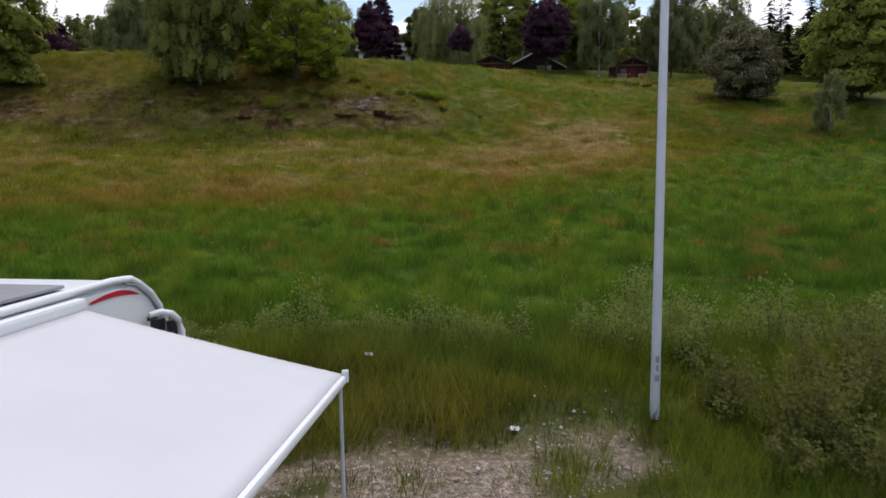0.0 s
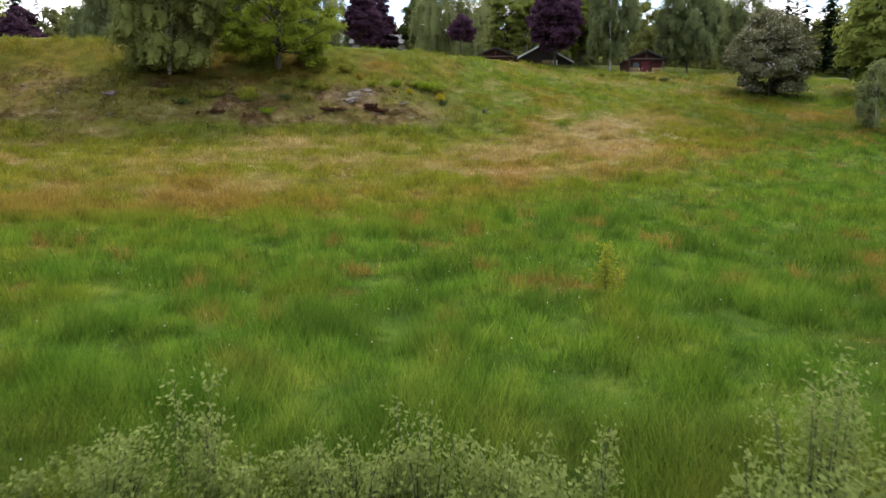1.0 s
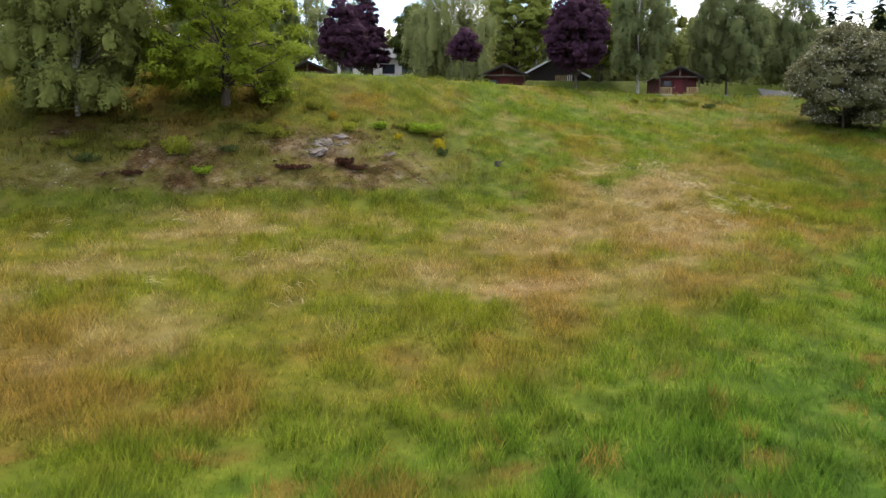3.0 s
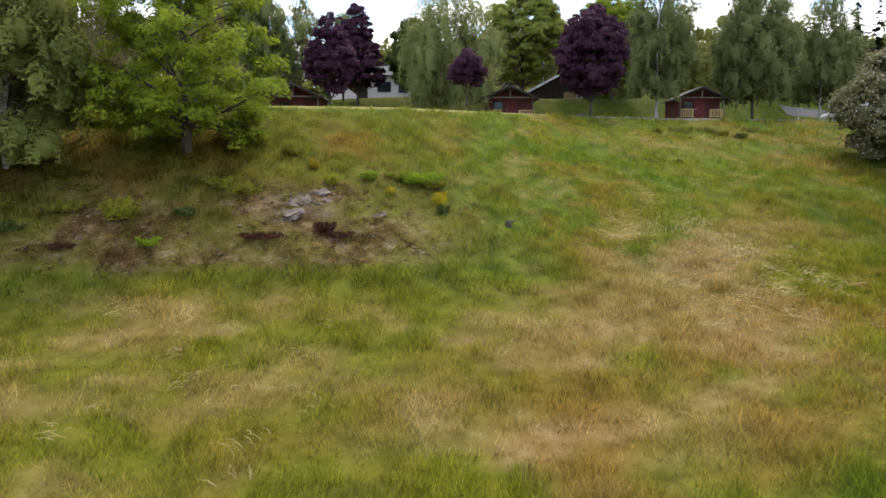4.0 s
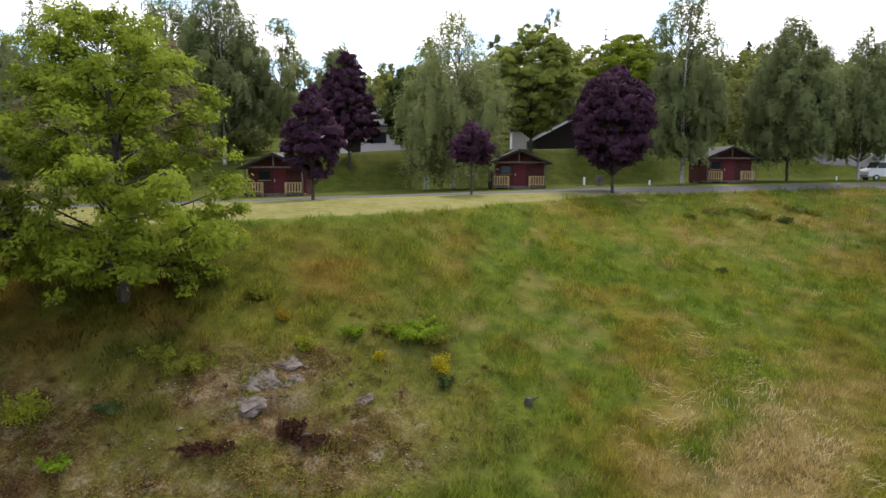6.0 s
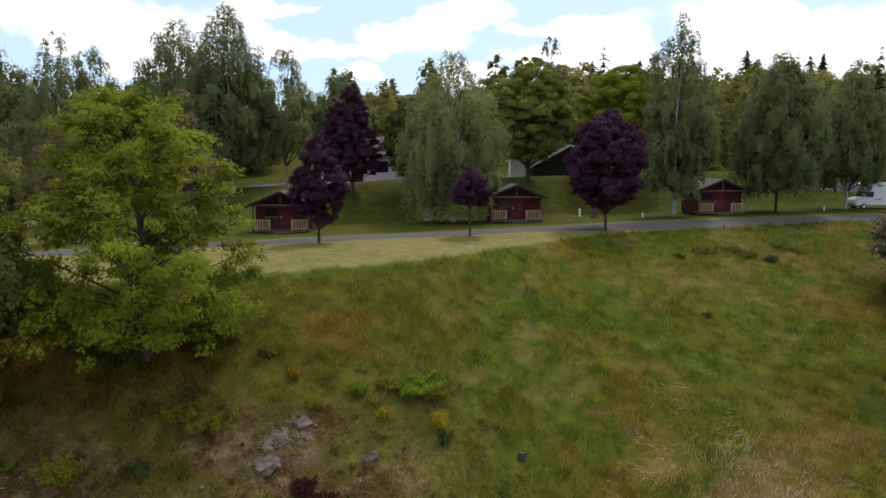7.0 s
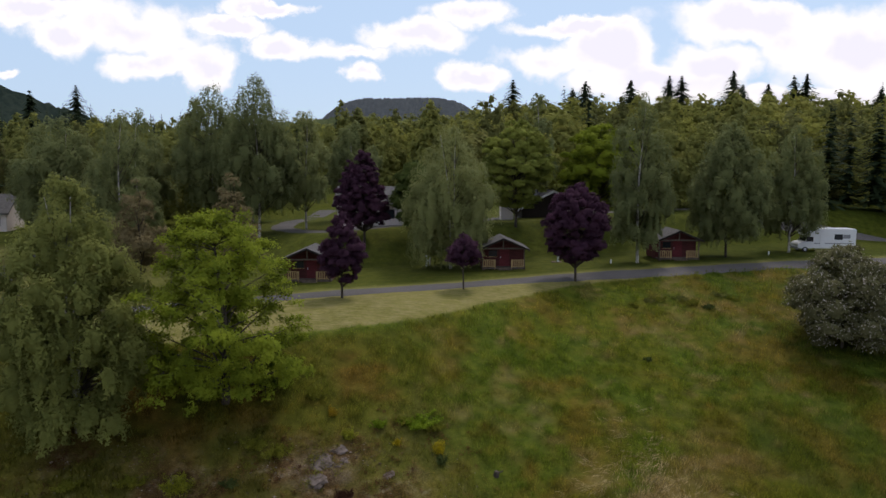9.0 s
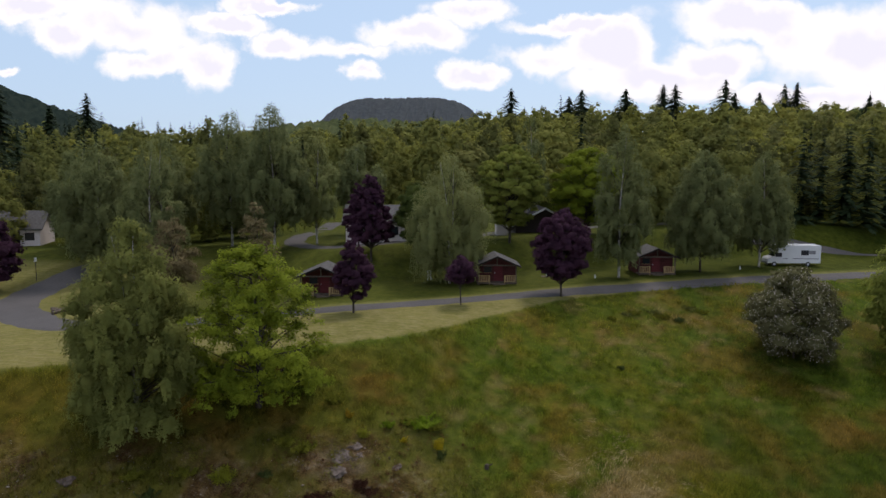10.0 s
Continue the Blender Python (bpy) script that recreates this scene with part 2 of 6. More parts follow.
def make_birch_bark():
    m = Mat("birch_bark", 0.7)
    c = m.ramp(m.noise(1.4, 6, 0.6, (1.5, 1.5, 5.0)), (0.36, (0.06, 0.055, 0.05)), (0.46, (0.30, 0.285, 0.265)), (0.7, (0.46, 0.44, 0.41)))
    m.colour(c)
    return m.m


def make_boards(name, dark, light, per_metre=7.0):
    m = Mat(name, 0.75)
    w = m.n.new("ShaderNodeTexWave")
    w.wave_type, w.bands_direction, w.wave_profile = "BANDS", "Z", "SAW"
    w.inputs["Scale"].default_value, w.inputs["Distortion"].default_value = per_metre / 6.283 * 1.0, 0.0
    m.l.new(m.co, w.inputs["Vector"])
    grain = m.noise(2.0, 6, 0.6, (1.0, 1.0, 9.0))
    m.colour(m.ramp(grain, (0.3, dark), (0.7, light)))
    m.bump(w.outputs["Fac"], 0.6, 0.03)
    return m.m


GROUND, BLADES, ASPHALT = make_ground(), make_blade(), make_asphalt()
OAK_LEAF = leaf_mat("oak_leaves", (0.074, 0.106, 0.010), (0.300, 0.352, 0.032), 0.48)
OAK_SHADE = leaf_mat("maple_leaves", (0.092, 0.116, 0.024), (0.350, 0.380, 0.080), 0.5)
BIRCH_LEAF = leaf_mat("birch_leaves", (0.096, 0.112, 0.044), (0.244, 0.270, 0.112), 0.5)
DULL_BIRCH = leaf_mat("dull_birch_leaves", (0.106, 0.120, 0.032), (0.285, 0.302, 0.086), 0.5)
BIRCH_PALE = leaf_mat("pale_birch_leaves", (0.138, 0.154, 0.053), (0.319, 0.336, 0.138), 0.5)
PURPLE_LEAF = leaf_mat("purple_leaves", (0.021, 0.010, 0.017), (0.103, 0.044, 0.079), 0.35)
FIR_NEEDLE = leaf_mat("fir_needles", (0.012, 0.022, 0.010), (0.040, 0.060, 0.026), 0.15)
PINE_NEEDLE = leaf_mat("pine_needles", (0.091, 0.076, 0.037), (0.229, 0.184, 0.094), 0.35)
HAW_LEAF = leaf_mat("hawthorn_leaves", (0.064, 0.064, 0.028), (0.175, 0.168, 0.080), 0.4)
BLOSSOM = leaf_mat("hawthorn_blossom", (0.25, 0.225, 0.18), (0.52, 0.48, 0.41), 0.3)
WILLOW_LEAF = leaf_mat("willow_leaves", (0.085, 0.115, 0.022), (0.270, 0.310, 0.090), 0.4)
MAPLE_DARK = leaf_mat("dark_maple_leaves", (0.034, 0.057, 0.013), (0.120, 0.150, 0.036), 0.35)


def make_wood_leaf():
    m = Mat("wood_leaves", 0.8)
    m.b.inputs["Specular IOR Level"].default_value = 0.05
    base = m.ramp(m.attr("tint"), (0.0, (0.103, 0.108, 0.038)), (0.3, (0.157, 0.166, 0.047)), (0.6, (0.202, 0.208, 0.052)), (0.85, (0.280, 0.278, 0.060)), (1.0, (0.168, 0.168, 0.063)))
    c = m.mix(m.island(), m.mix(1.0, base, (0.86, 0.86, 0.86), "MULTIPLY"), m.mix(1.0, base, (1.12, 1.1, 1.1), "MULTIPLY"))
    m.colour(c)
    m.thin(0.4, c)
    return m.m


WOOD_LEAF = make_wood_leaf()
BARK = make_bark("bark", (0.022, 0.017, 0.013), (0.075, 0.060, 0.046))
BIRCH_BARK = make_birch_bark()
BROWN_LEAF = leaf_mat("brownish_leaves", (0.054, 0.064, 0.016), (0.205, 0.205, 0.058), 0.4)
YELLOW_LEAF = leaf_mat("yellow_leaves", (0.120, 0.140, 0.012), (0.340, 0.345, 0.036), 0.45)
GREEN_BUSH = leaf_mat("green_bush_leaves", (0.080, 0.140, 0.008), (0.240, 0.320, 0.024), 0.4)
SCRUB_LEAF = leaf_mat("scrub_leaves", (0.080, 0.090, 0.010), (0.230, 0.230, 0.030), 0.35)
DARK_BUSH = leaf_mat("dark_bush_leaves", (0.026, 0.046, 0.012), (0.085, 0.105, 0.030), 0.25)
REDDISH = leaf_mat("dry_red_leaves", (0.020, 0.009, 0.006), (0.085, 0.036, 0.022), 0.2)
BROOM = leaf_mat("broom_flowers", (0.150, 0.140, 0.010), (0.560, 0.420, 0.010), 0.3)
BROOM_DULL = leaf_mat("dull_broom_flowers", (0.070, 0.070, 0.012), (0.420, 0.270, 0.015), 0.3)

# ---------------------------------------------------------------- shape of the land
rng = np.random.default_rng(7)
_table = rng.random((256, 256))


def vnoise(x, y, size):
    """Smooth value noise, 0 to 1, of that grain in metres."""
    u, v = np.asarray(x) / size + 37.2, np.asarray(y) / size + 11.7
    i, j = np.floor(u).astype(int), np.floor(v).astype(int)
    f, g = u - i, v - j
    f, g = f * f * (3 - 2 * f), g * g * (3 - 2 * g)
    a, b = _table[i % 256, j % 256], _table[(i + 1) % 256, j % 256]
    c, d = _table[i % 256, (j + 1) % 256], _table[(i + 1) % 256, (j + 1) % 256]
    return (a * (1 - f) + b * f) * (1 - g) + (c * (1 - f) + d * f) * g


def fnoise(x, y, size):
    return 0.55 * vnoise(x, y, size) + 0.3 * vnoise(y + 9.1, x, size / 2.3) + 0.15 * vnoise(x, y + 5.5, size / 5.1)


def smooth(a, b, v):
    u = np.clip((v - a) / (b - a), 0, 1)
    return u * u * (3 - 2 * u)


def foot_line(x):
    """The bank's foot: its y and z."""
    return np.interp(x, (-60, -25, -5, 12, 20, 35, 70), (50, 53.5, 55.5, 58, 64, 71, 80)), np.interp(x, (-60, -12, 3, 12, 20, 35, 70), (6.5, 6.0, 5.9, 6.3, 7.3, 9.2, 12.5))


def lip_line(x):
    """The upper edge of the bank: its y and z."""
    return np.interp(x, (-60, -29.5, -9.5, -2.9, 3, 12.2, 20.5, 34, 70), (60, 65, 70.2, 73.1, 78.5, 86.5, 91.3, 96, 105)), np.interp(x, (-60, -28, -10, 0, 12, 40), (14.1, 14.25, 14.55, 14.85, 15.25, 15.7))


def plateau(x):
    """The height of the mown terrace, which falls gently to the left."""
    return 15.18 + 0.0235 * np.clip(x, -45, 32)


def road_line(x):
    return np.interp(x, (-70, -45, -38, -32, -22, -11, 2, 17, 36, 56, 120), (80, 80, 78.5, 76.6, 77.9, 82.6, 86.0, 91.9, 97.6, 102.4, 114))


def terrace_line(x):
    """The foot of the second, smaller bank behind the cabins, and how wide it is."""
    return np.interp(x, (-60, -30, -12, 6.5, 27, 45, 120), (90, 93, 97.5, 104, 109.5, 116, 130)), np.interp(x, (-40, -22, -14, 60), (22, 18, 7.5, 7.5))


def wood_edge(x):
    """Where the woods behind begin."""
    return np.interp(x, (-300, -60, -40, -24, -14, 12, 24, 60, 70, 90), (104, 110, 120, 128, 150, 142, 126, 126, 122, 118))


def land(x, y):
    x, y = np.asarray(x, float), np.asarray(y, float)
    yf, zf = foot_line(x)
    yl, zl = lip_line(x)
    z = np.full(np.broadcast(x, y).shape, -0.12)
    z = z + 0.45 * smooth(8.6, 10.6, y) - 0.55 * smooth(11.4, 13.2, y) + 0.5 * smooth(13.6, 16.0, y)
    u = np.clip((y - 15) / (yf - 15), 0, 1)
    z = z + (zf - 0.28) * np.interp(u, (0, .17, .5, .6, .75, .91, 1), (0, .09, .27, .36, .58, .80, 1))
    v = np.clip((y - yf) / (yl - yf), 0, 1)
    left = smooth(4, -8, x)
    bank = v + left * 0.45 * v * (1 - v) ** 3
    bank = bank - 0.02 * smooth(0.85, 1.0, v)
    z = z + (zl - zf) * bank
    z = z + 0.02 * (zl - zf) * smooth(0, 3.5, y - yl) + (plateau(x) - zl) * smooth(0, 6, y - yl)
    yt, wt = terrace_line(x)
    z = z + np.interp(x, (-30, -14, -6, 60), (3.3, 3.3, 3.75, 3.8)) * smooth(0, 1, (y - yt) / wt)
    z = z + 0.4 * smooth(20, 60, x) * smooth(4, 30, y - road_line(x))
    # far slopes
    back = np.clip(y - 135, 0, 1000)
    z = z + back * np.interp(x, (-200, -60, 0, 60, 300), (0.13, 0.10, 0.13, 0.17, 0.18)) * np.exp(-back / 520)
    amp = 0.16 * smooth(8, 16, y) * (1 - 0.85 * smooth(-1, 2, y - yl) * (1 - smooth(0, 40, y - yl - 40)))
    z = z + amp * (fnoise(x, y, 3.2) - 0.5) * 1.2 + 0.9 * amp * (fnoise(x, y, 11.0) - 0.5) * 2
    z = z + 1.5 * amp * (fnoise(x + 4, y + 2, 1.1) - 0.5) * smooth(14, 20, y)
    scrub = kinds(x, y)["scrub"]
    z = z + scrub * 0.35 * (fnoise(x, y, 1.3) - 0.35)
    return z


def kinds(x, y):
    """What grows where: a share for each kind of grass; past the road deep also stands for tree shade."""
    yf, zf = foot_line(x)
    yl, zl = lip_line(x)
    n1, n2, n3 = fnoise(x, y, 9.0), fnoise(x + 50, y, 3.0), fnoise(x, y + 80, 22.0)
    edge = np.interp(x, (-40, -16, -10, -6, -3, 0, 2, 5, 12, 20, 40), (34, 34.5, 35.5, 36, 37, 38.5, 40.5, 43, 46.5, 54, 68)) + 5.0 * (n1 - 0.5) + 3.0 * (n2 - 0.5)
    far = np.interp(x, (-40, 0, 14, 22, 40), (yf[()] if np.ndim(yf) == 0 else 56, 56, 66, 70, 72))
    far = np.where(x < 6, yf + 1.0, np.interp(x, (6, 14, 22), (60, 69, 71)))
    straw = smooth(-2.0, 5.0, y - edge) * (1 - smooth(np.where(x < 3, -1.0, -2.0), np.where(x < 3, 0.2, 1.5), y - far + np.where(x < 3, 1.2, 3.0) * (n2 - 0.5)))
    n4 = fnoise(x * 0.6, y * 1.5 + 40, 2.4)
    straw = straw * (1 - smooth(13.5, 16.5, x + 2 * (n2 - 0.5)) * (1 - smooth(60, 64, y)))
    straw = straw * np.interp(x, (-60, 17, 24), (1, 1, 0.0)) * np.clip(0.07 + 0.45 * smooth(0.46, 0.66, 0.6 * n4 + 0.4 * n1) - 0.25 * smooth(0.5, 0.62, fnoise(x + 9, y, 1.3)), 0, 1)
    # swathes where the dry grass lies pressed: middle, half-length, half-width, turn
    for cx, cy, ln, wd, turn, share in ((12.2, 59.6, 4.6, 2.0, 0.75, 0.72), (6.3, 55.0, 3.6, 0.7, 0.6, 0.55), (3.2, 46.2, 2.6, 1.1, 0.25, 0.75), (5.0, 53.0, 4.0, 0.8, 0.5, 0.7), (-10.4, 51.8, 4.2, 0.8, 0.25, 0.55), (-14.0, 46.6, 4.5, 1.2, 0.1, 0.45), (-6.0, 47.6, 3.5, 1.1, 0.3, 0.40), (9.5, 48.6, 2.2, 0.8, 0.4, 0.55)):
        du, dv = (x - cx) * math.cos(turn) + (y - cy) * math.sin(turn), (y - cy) * math.cos(turn) - (x - cx) * math.sin(turn)
        swathe = smooth(1.15, 0.55, np.hypot(du / ln, dv / wd) + 1.3 * (fnoise(x, 1.4 * y, 1.5) - 0.5) + 0.5 * (n2 - 0.5))
        straw = np.maximum(straw, share * swathe)
    rust = 0.75 * smooth(-3.0, 0.5, y - edge) * (1 - 0.6 * smooth(3, 11, y - edge)) * (1 - smooth(-2, 1, y - far)) * smooth(0.38, 0.62, 0.4 * n1 + 0.6 * n2)
    spot = smooth(0.66, 0.76, fnoise(x + 13, y - 21, 1.1))
    rust = np.maximum(rust, 0.70 * spot * smooth(14, 22, y) * (1 - smooth(0, 4, y - edge)))
    bank = smooth(-1, 3, y - yf) * (1 - smooth(-1.0, 0.3, y - yl))
    west = 1 - smooth(-8, 6, x)
    rust = np.maximum(rust, bank * (0.05 + 0.27 * west + 0.42 * smooth(0.50, 0.68, 0.3 * n1 + 0.4 * n2 + 0.3 * fnoise(x + 70, y, 0.8))))
    rust = np.maximum(rust, (0.06 + 0.20 * smooth(0.42, 0.6, n2)) * (1 - smooth(13, 17, y)))
    olive = np.maximum(np.clip(smooth(-9, 4, y - edge) * 0.85, 0, 1), 0.50 * smooth(0.50, 0.72, 0.5 * n3 + 0.5 * n2) * smooth(14, 18, y))
    olive = olive + smooth(-2, 2, y - yf) * (0.26 + 0.54 * smooth(0.40, 0.64, 0.4 * n3 + 0.6 * n2) - olive)
    olive = olive * (1 - 0.75 * smooth(17, 25, x) * (1 - smooth(-6, 8, y - yf)))
    olive = np.maximum(olive, (0.05 + 0.30 * smooth(0.45, 0.7, fnoise(x, y + 33, 1.4))) * (1 - smooth(12, 16, y)))
    v = (y - yf) / (yl - yf)
    scrub = smooth(0.045, 0.075, v) * (1 - smooth(0.30 + 0.10 * west, 0.52 + 0.12 * west, v + 0.35 * (n1 - 0.5))) * (1 - smooth(-4, 5, x + 6 * (n2 - 0.5))) * np.clip(0.30 + 0.30 * smooth(0.30, 0.12, v) + 0.75 * smooth(0.40, 0.66, n2), 0, 1)
    deep = smooth(0.46, 0.68, fnoise(x - 7, y + 3, 0.75)) * 0.62 * smooth(14, 18, y) * (1 - 0.6 * smooth(0, 5, y - yf))
    deep = np.maximum(deep, (0.68 + 0.3 * smooth(0.42, 0.62, fnoise(x + 21, y, 0.9))) * (1 - smooth(13, 17, y)))
    deep = np.maximum(deep, 0.8 * smooth(15, 20, x + 3 * (n2 - 0.5)) * smooth(54, 60, y) * (1 - smooth(66, 76, y)))
    deep = np.maximum(deep, 0.5 * smooth(3, 11, x) * (1 - smooth(22, 34, y)) * smooth(0.3, 0.6, n2))
    deep = np.maximum(deep, 0.55 * smooth(14, 28, x) * smooth(0.3, 0.65, 0.5 * n1 + 0.5 * n2) * smooth(-8, 6, y - yf))
    wisps = smooth(0.52, 0.70, fnoise(x + 17, 0.7 * y, 2.2)) * smooth(0.35, 0.6, fnoise(x, y + 61, 0.8))
    straw = np.maximum(straw, 0.38 * bank * wisps * smooth(-6, 4, x))
    past = smooth(1.0, 4.0, y - road_line(x))
    lawn = smooth(-0.3, 0.5, y - yl + 0.8 * (n2 - 0.5)) * (1 - (0.80 + 0.14 * smooth(8, 40, x)) * past) * smooth(-3, 1, y - yl)
    bend = smooth(-18, -36, x) * (1 - smooth(104, 108, y))
    lawn = np.maximum(lawn, 0.85 * bend * smooth(0.5, 3, y - yl))
    olive = np.maximum(olive * (1 - 0.25 * smooth(4, 20, x) * bank) * (1 - past), 0.38 * past)
    woods = smooth(-3, 6, y - wood_edge(x))
    lawn, olive, rust = lawn * (1 - woods), np.maximum(olive * (1 - woods), 0.55 * woods), rust * (1 - woods)
    # past the road the grass colour is darkened to stand for tree shade
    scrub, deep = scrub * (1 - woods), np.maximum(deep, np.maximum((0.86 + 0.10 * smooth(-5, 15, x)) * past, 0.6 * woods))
    gravel = (1 - smooth(8.1, 10.1, y + 2.0 * (n2 - 0.5) + 1.6 * (fnoise(x, y + 7, 0.9) - 0.5) + 0.10 * np.abs(x - 1))) * np.clip(0.10 + 1.3 * smooth(0.38, 0.56, fnoise(x + 2, y, 0.7)) + 1.2 * smooth(5.5, 3.5, y), 0, 1)
    gravel = gravel * (1 - smooth(1.9, 3.0, x + 1.2 * (n2 - 0.5)) * smooth(6.0, 7.0, y))
    bare = 1 - smooth(0.7, 1.9, np.hypot((x + 6.7) * 0.8, (y - 60.2) * 0.9) + 2.6 * (fnoise(x, y, 0.9) - 0.5))
    gravel, scrub = np.maximum(gravel, 0.3 * bare * smooth(0.3, 0.55, fnoise(x + 3, y, 0.6))), np.maximum(scrub, 0.8 * bare)
    return {"straw": straw * (1 - gravel), "rust": rust, "olive": olive, "deep": deep, "scrub": scrub, "lawn": lawn, "gravel": gravel}


def mesh_of(name, verts, faces, material, attrs=None, smooth_shade=False, normals=None):
    """A mesh from arrays; faces all of one size. normals: one a corner point, where leaves share the shading of their clump."""
    me = bpy.data.meshes.new(name)
    verts, faces = np.asarray(verts, np.float32), np.asarray(faces, np.int32)
    k = faces.shape[1]
    me.vertices.add(len(verts))
    me.vertices.foreach_set("co", verts.ravel())
    me.loops.add(faces.size)
    me.loops.foreach_set("vertex_index", faces.ravel())
    me.polygons.add(len(faces))
    me.polygons.foreach_set("loop_start", np.arange(0, faces.size, k, dtype=np.int32))
    if smooth_shade or normals is not None:
        me.polygons.foreach_set("use_smooth", np.ones(len(faces), bool))
    for key, value in (attrs or {}).items():
        me.attributes.new(key, "FLOAT", "POINT").data.foreach_set("value", np.asarray(value, np.float32))
    me.update(calc_edges=True)
    me.materials.append(material)
    if normals is not None:
        me.normals_split_custom_set_from_vertices(np.asarray(normals, np.float32))
    return me


def grid_faces(nx, ny):
    i, j = np.meshgrid(np.arange(nx - 1), np.arange(ny - 1), indexing="ij")
    a = (i * ny + j).ravel()
    return np.stack([a, a + ny, a + ny + 1, a + 1], 1)


def build_ground():
    gx = np.concatenate([-np.geomspace(2600, 62, 40), np.arange(-60, 60.1, 0.75), np.geomspace(62, 2600, 40)])
    gy = np.concatenate([-np.geomspace(900, 14, 20), np.arange(-12, 126, 0.6), np.geomspace(128, 4200, 60)])
    x, y = np.meshgrid(gx, gy, indexing="ij")
    z = land(x, y)
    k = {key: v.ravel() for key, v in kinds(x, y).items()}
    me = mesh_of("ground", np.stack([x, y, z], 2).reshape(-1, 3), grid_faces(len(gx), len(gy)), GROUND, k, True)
    return tagged(new("ground", me), "rough meadow rising to a grassy bank and mown lawn", "ground", kind="structure")


ground = build_ground()


def strip(name, pts, width, label, lift=0.05, bend=0.0):
    """A road along points, laid on the land."""
    pts = np.array(pts, float)
    d = np.concatenate([[0], np.cumsum(np.hypot(*np.diff(pts, axis=0).T))])
    s = np.arange(0, d[-1], 0.8)
    c = np.stack([np.interp(s, d, pts[:, 0]), np.interp(s, d, pts[:, 1])], 1)
    for _ in range(6):
        c[1:-1] = (c[:-2] + 2 * c[1:-1] + c[2:]) / 4
    t = np.gradient(c, axis=0)
    t /= np.linalg.norm(t, axis=1)[:, None]
    nrm = np.stack([-t[:, 1], t[:, 0]], 1)
    ws = np.linspace(-0.5, 0.5, 9) * width
    wide = 1 + bend * smooth(-28, -40, c[:, 0])
    wob = 1 + 0.05 * np.sin(s * 0.9) + 0.04 * np.sin(s * 2.3)
    p = c[:, None, :] + nrm[:, None, :] * ws[None, :, None] * (wob * wide)[:, None, None]
    z = land(p[..., 0], p[..., 1]) + lift - 0.10 * (np.abs(ws) >= width / 2 - 1e-6)
    v = np.concatenate([p, z[..., None]], 2).reshape(-1, 3)
    return tagged(new(name, mesh_of(name, v, grid_faces(len(s), len(ws)), ASPHALT, None, True)), label, "road", kind="structure")


strip("road", [(-40, 116), (-41.5, 108), (-44.6, 101.6), (-46.2, 97.2), (-46.3, 92.5), (-44.6, 87.6), (-41.6, 83.6), (-37.6, 79.6), (-34.0, 77.4), (-29.5, 76.7)] + [(x, float(road_line(x))) for x in np.linspace(-21, 120, 50)], 3.4, "narrow grey asphalt road across the mown lawn", bend=0.5)
strip("upper_road", [(-19, 142), (-20.5, 134), (-22, 124), (-21, 115), (-17, 108.6), (-8, 108.4), (2, 113), (10, 121), (30, 128), (60, 134)], 3.4, "grey asphalt loop road on the upper terrace")
strip("track", [(44, 120.2), (50, 120.6), (55, 120.4), (60, 119.8), (65.3, 118.4), (76, 115), (92, 112)], 2.0, "narrow track along the edge of the woods")

# ---------------------------------------------------------------- trees


class Wood:
    """Collects tapered limbs as one mesh."""

    def __init__(self):
        self.v, self.f, self.count = [], [], 0

    def limb(self, pts, r0, r1, sides=6):
        pts = np.asarray(pts, float)
        n = len(pts)
        t = np.gradient(pts, axis=0)
        t /= np.linalg.norm(t, axis=1)[:, None] + 1e-9
        ref = np.where(np.abs(t[:, 2:3]) > 0.9, np.array([[1.0, 0, 0]]), np.array([[0, 0, 1.0]]))
        a = np.cross(t, ref)
        a /= np.linalg.norm(a, axis=1)[:, None] + 1e-9
        b = np.cross(t, a)
        ang = np.arange(sides) * 2 * np.pi / sides
        r = np.linspace(r0, r1, n)[:, None, None]
        ring = pts[:, None] + r * (np.cos(ang)[None, :, None] * a[:, None] + np.sin(ang)[None, :, None] * b[:, None])
        i, j = np.meshgrid(np.arange(n - 1), np.arange(sides), indexing="ij")
        k = (j + 1) % sides
        q = np.stack([i * sides + j, i * sides + k, (i + 1) * sides + k, (i + 1) * sides + j], 2).reshape(-1, 4)
        self.v.append(ring.reshape(-1, 3))
        self.f.append(q + self.count)
        self.count += n * sides

    def arrays(self):
        return np.concatenate(self.v), np.concatenate(self.f)


def bent(a, b, r, sag=0.15, n=5):
    """A bent line from a to b."""
    a, b = np.asarray(a, float), np.asarray(b, float)
    u = np.linspace(0, 1, n)[:, None]
    d = np.linalg.norm(b - a)
    off = r.normal(0, 1, 3) * sag * d * 0.35
    return a + (b - a) * u + off * np.sin(u * np.pi) + np.array([0, 0, sag * d]) * u * (1 - u)


def unit(n, r):
    v = r.normal(0, 1, (n, 3))
    return v / np.linalg.norm(v, axis=1)[:, None]


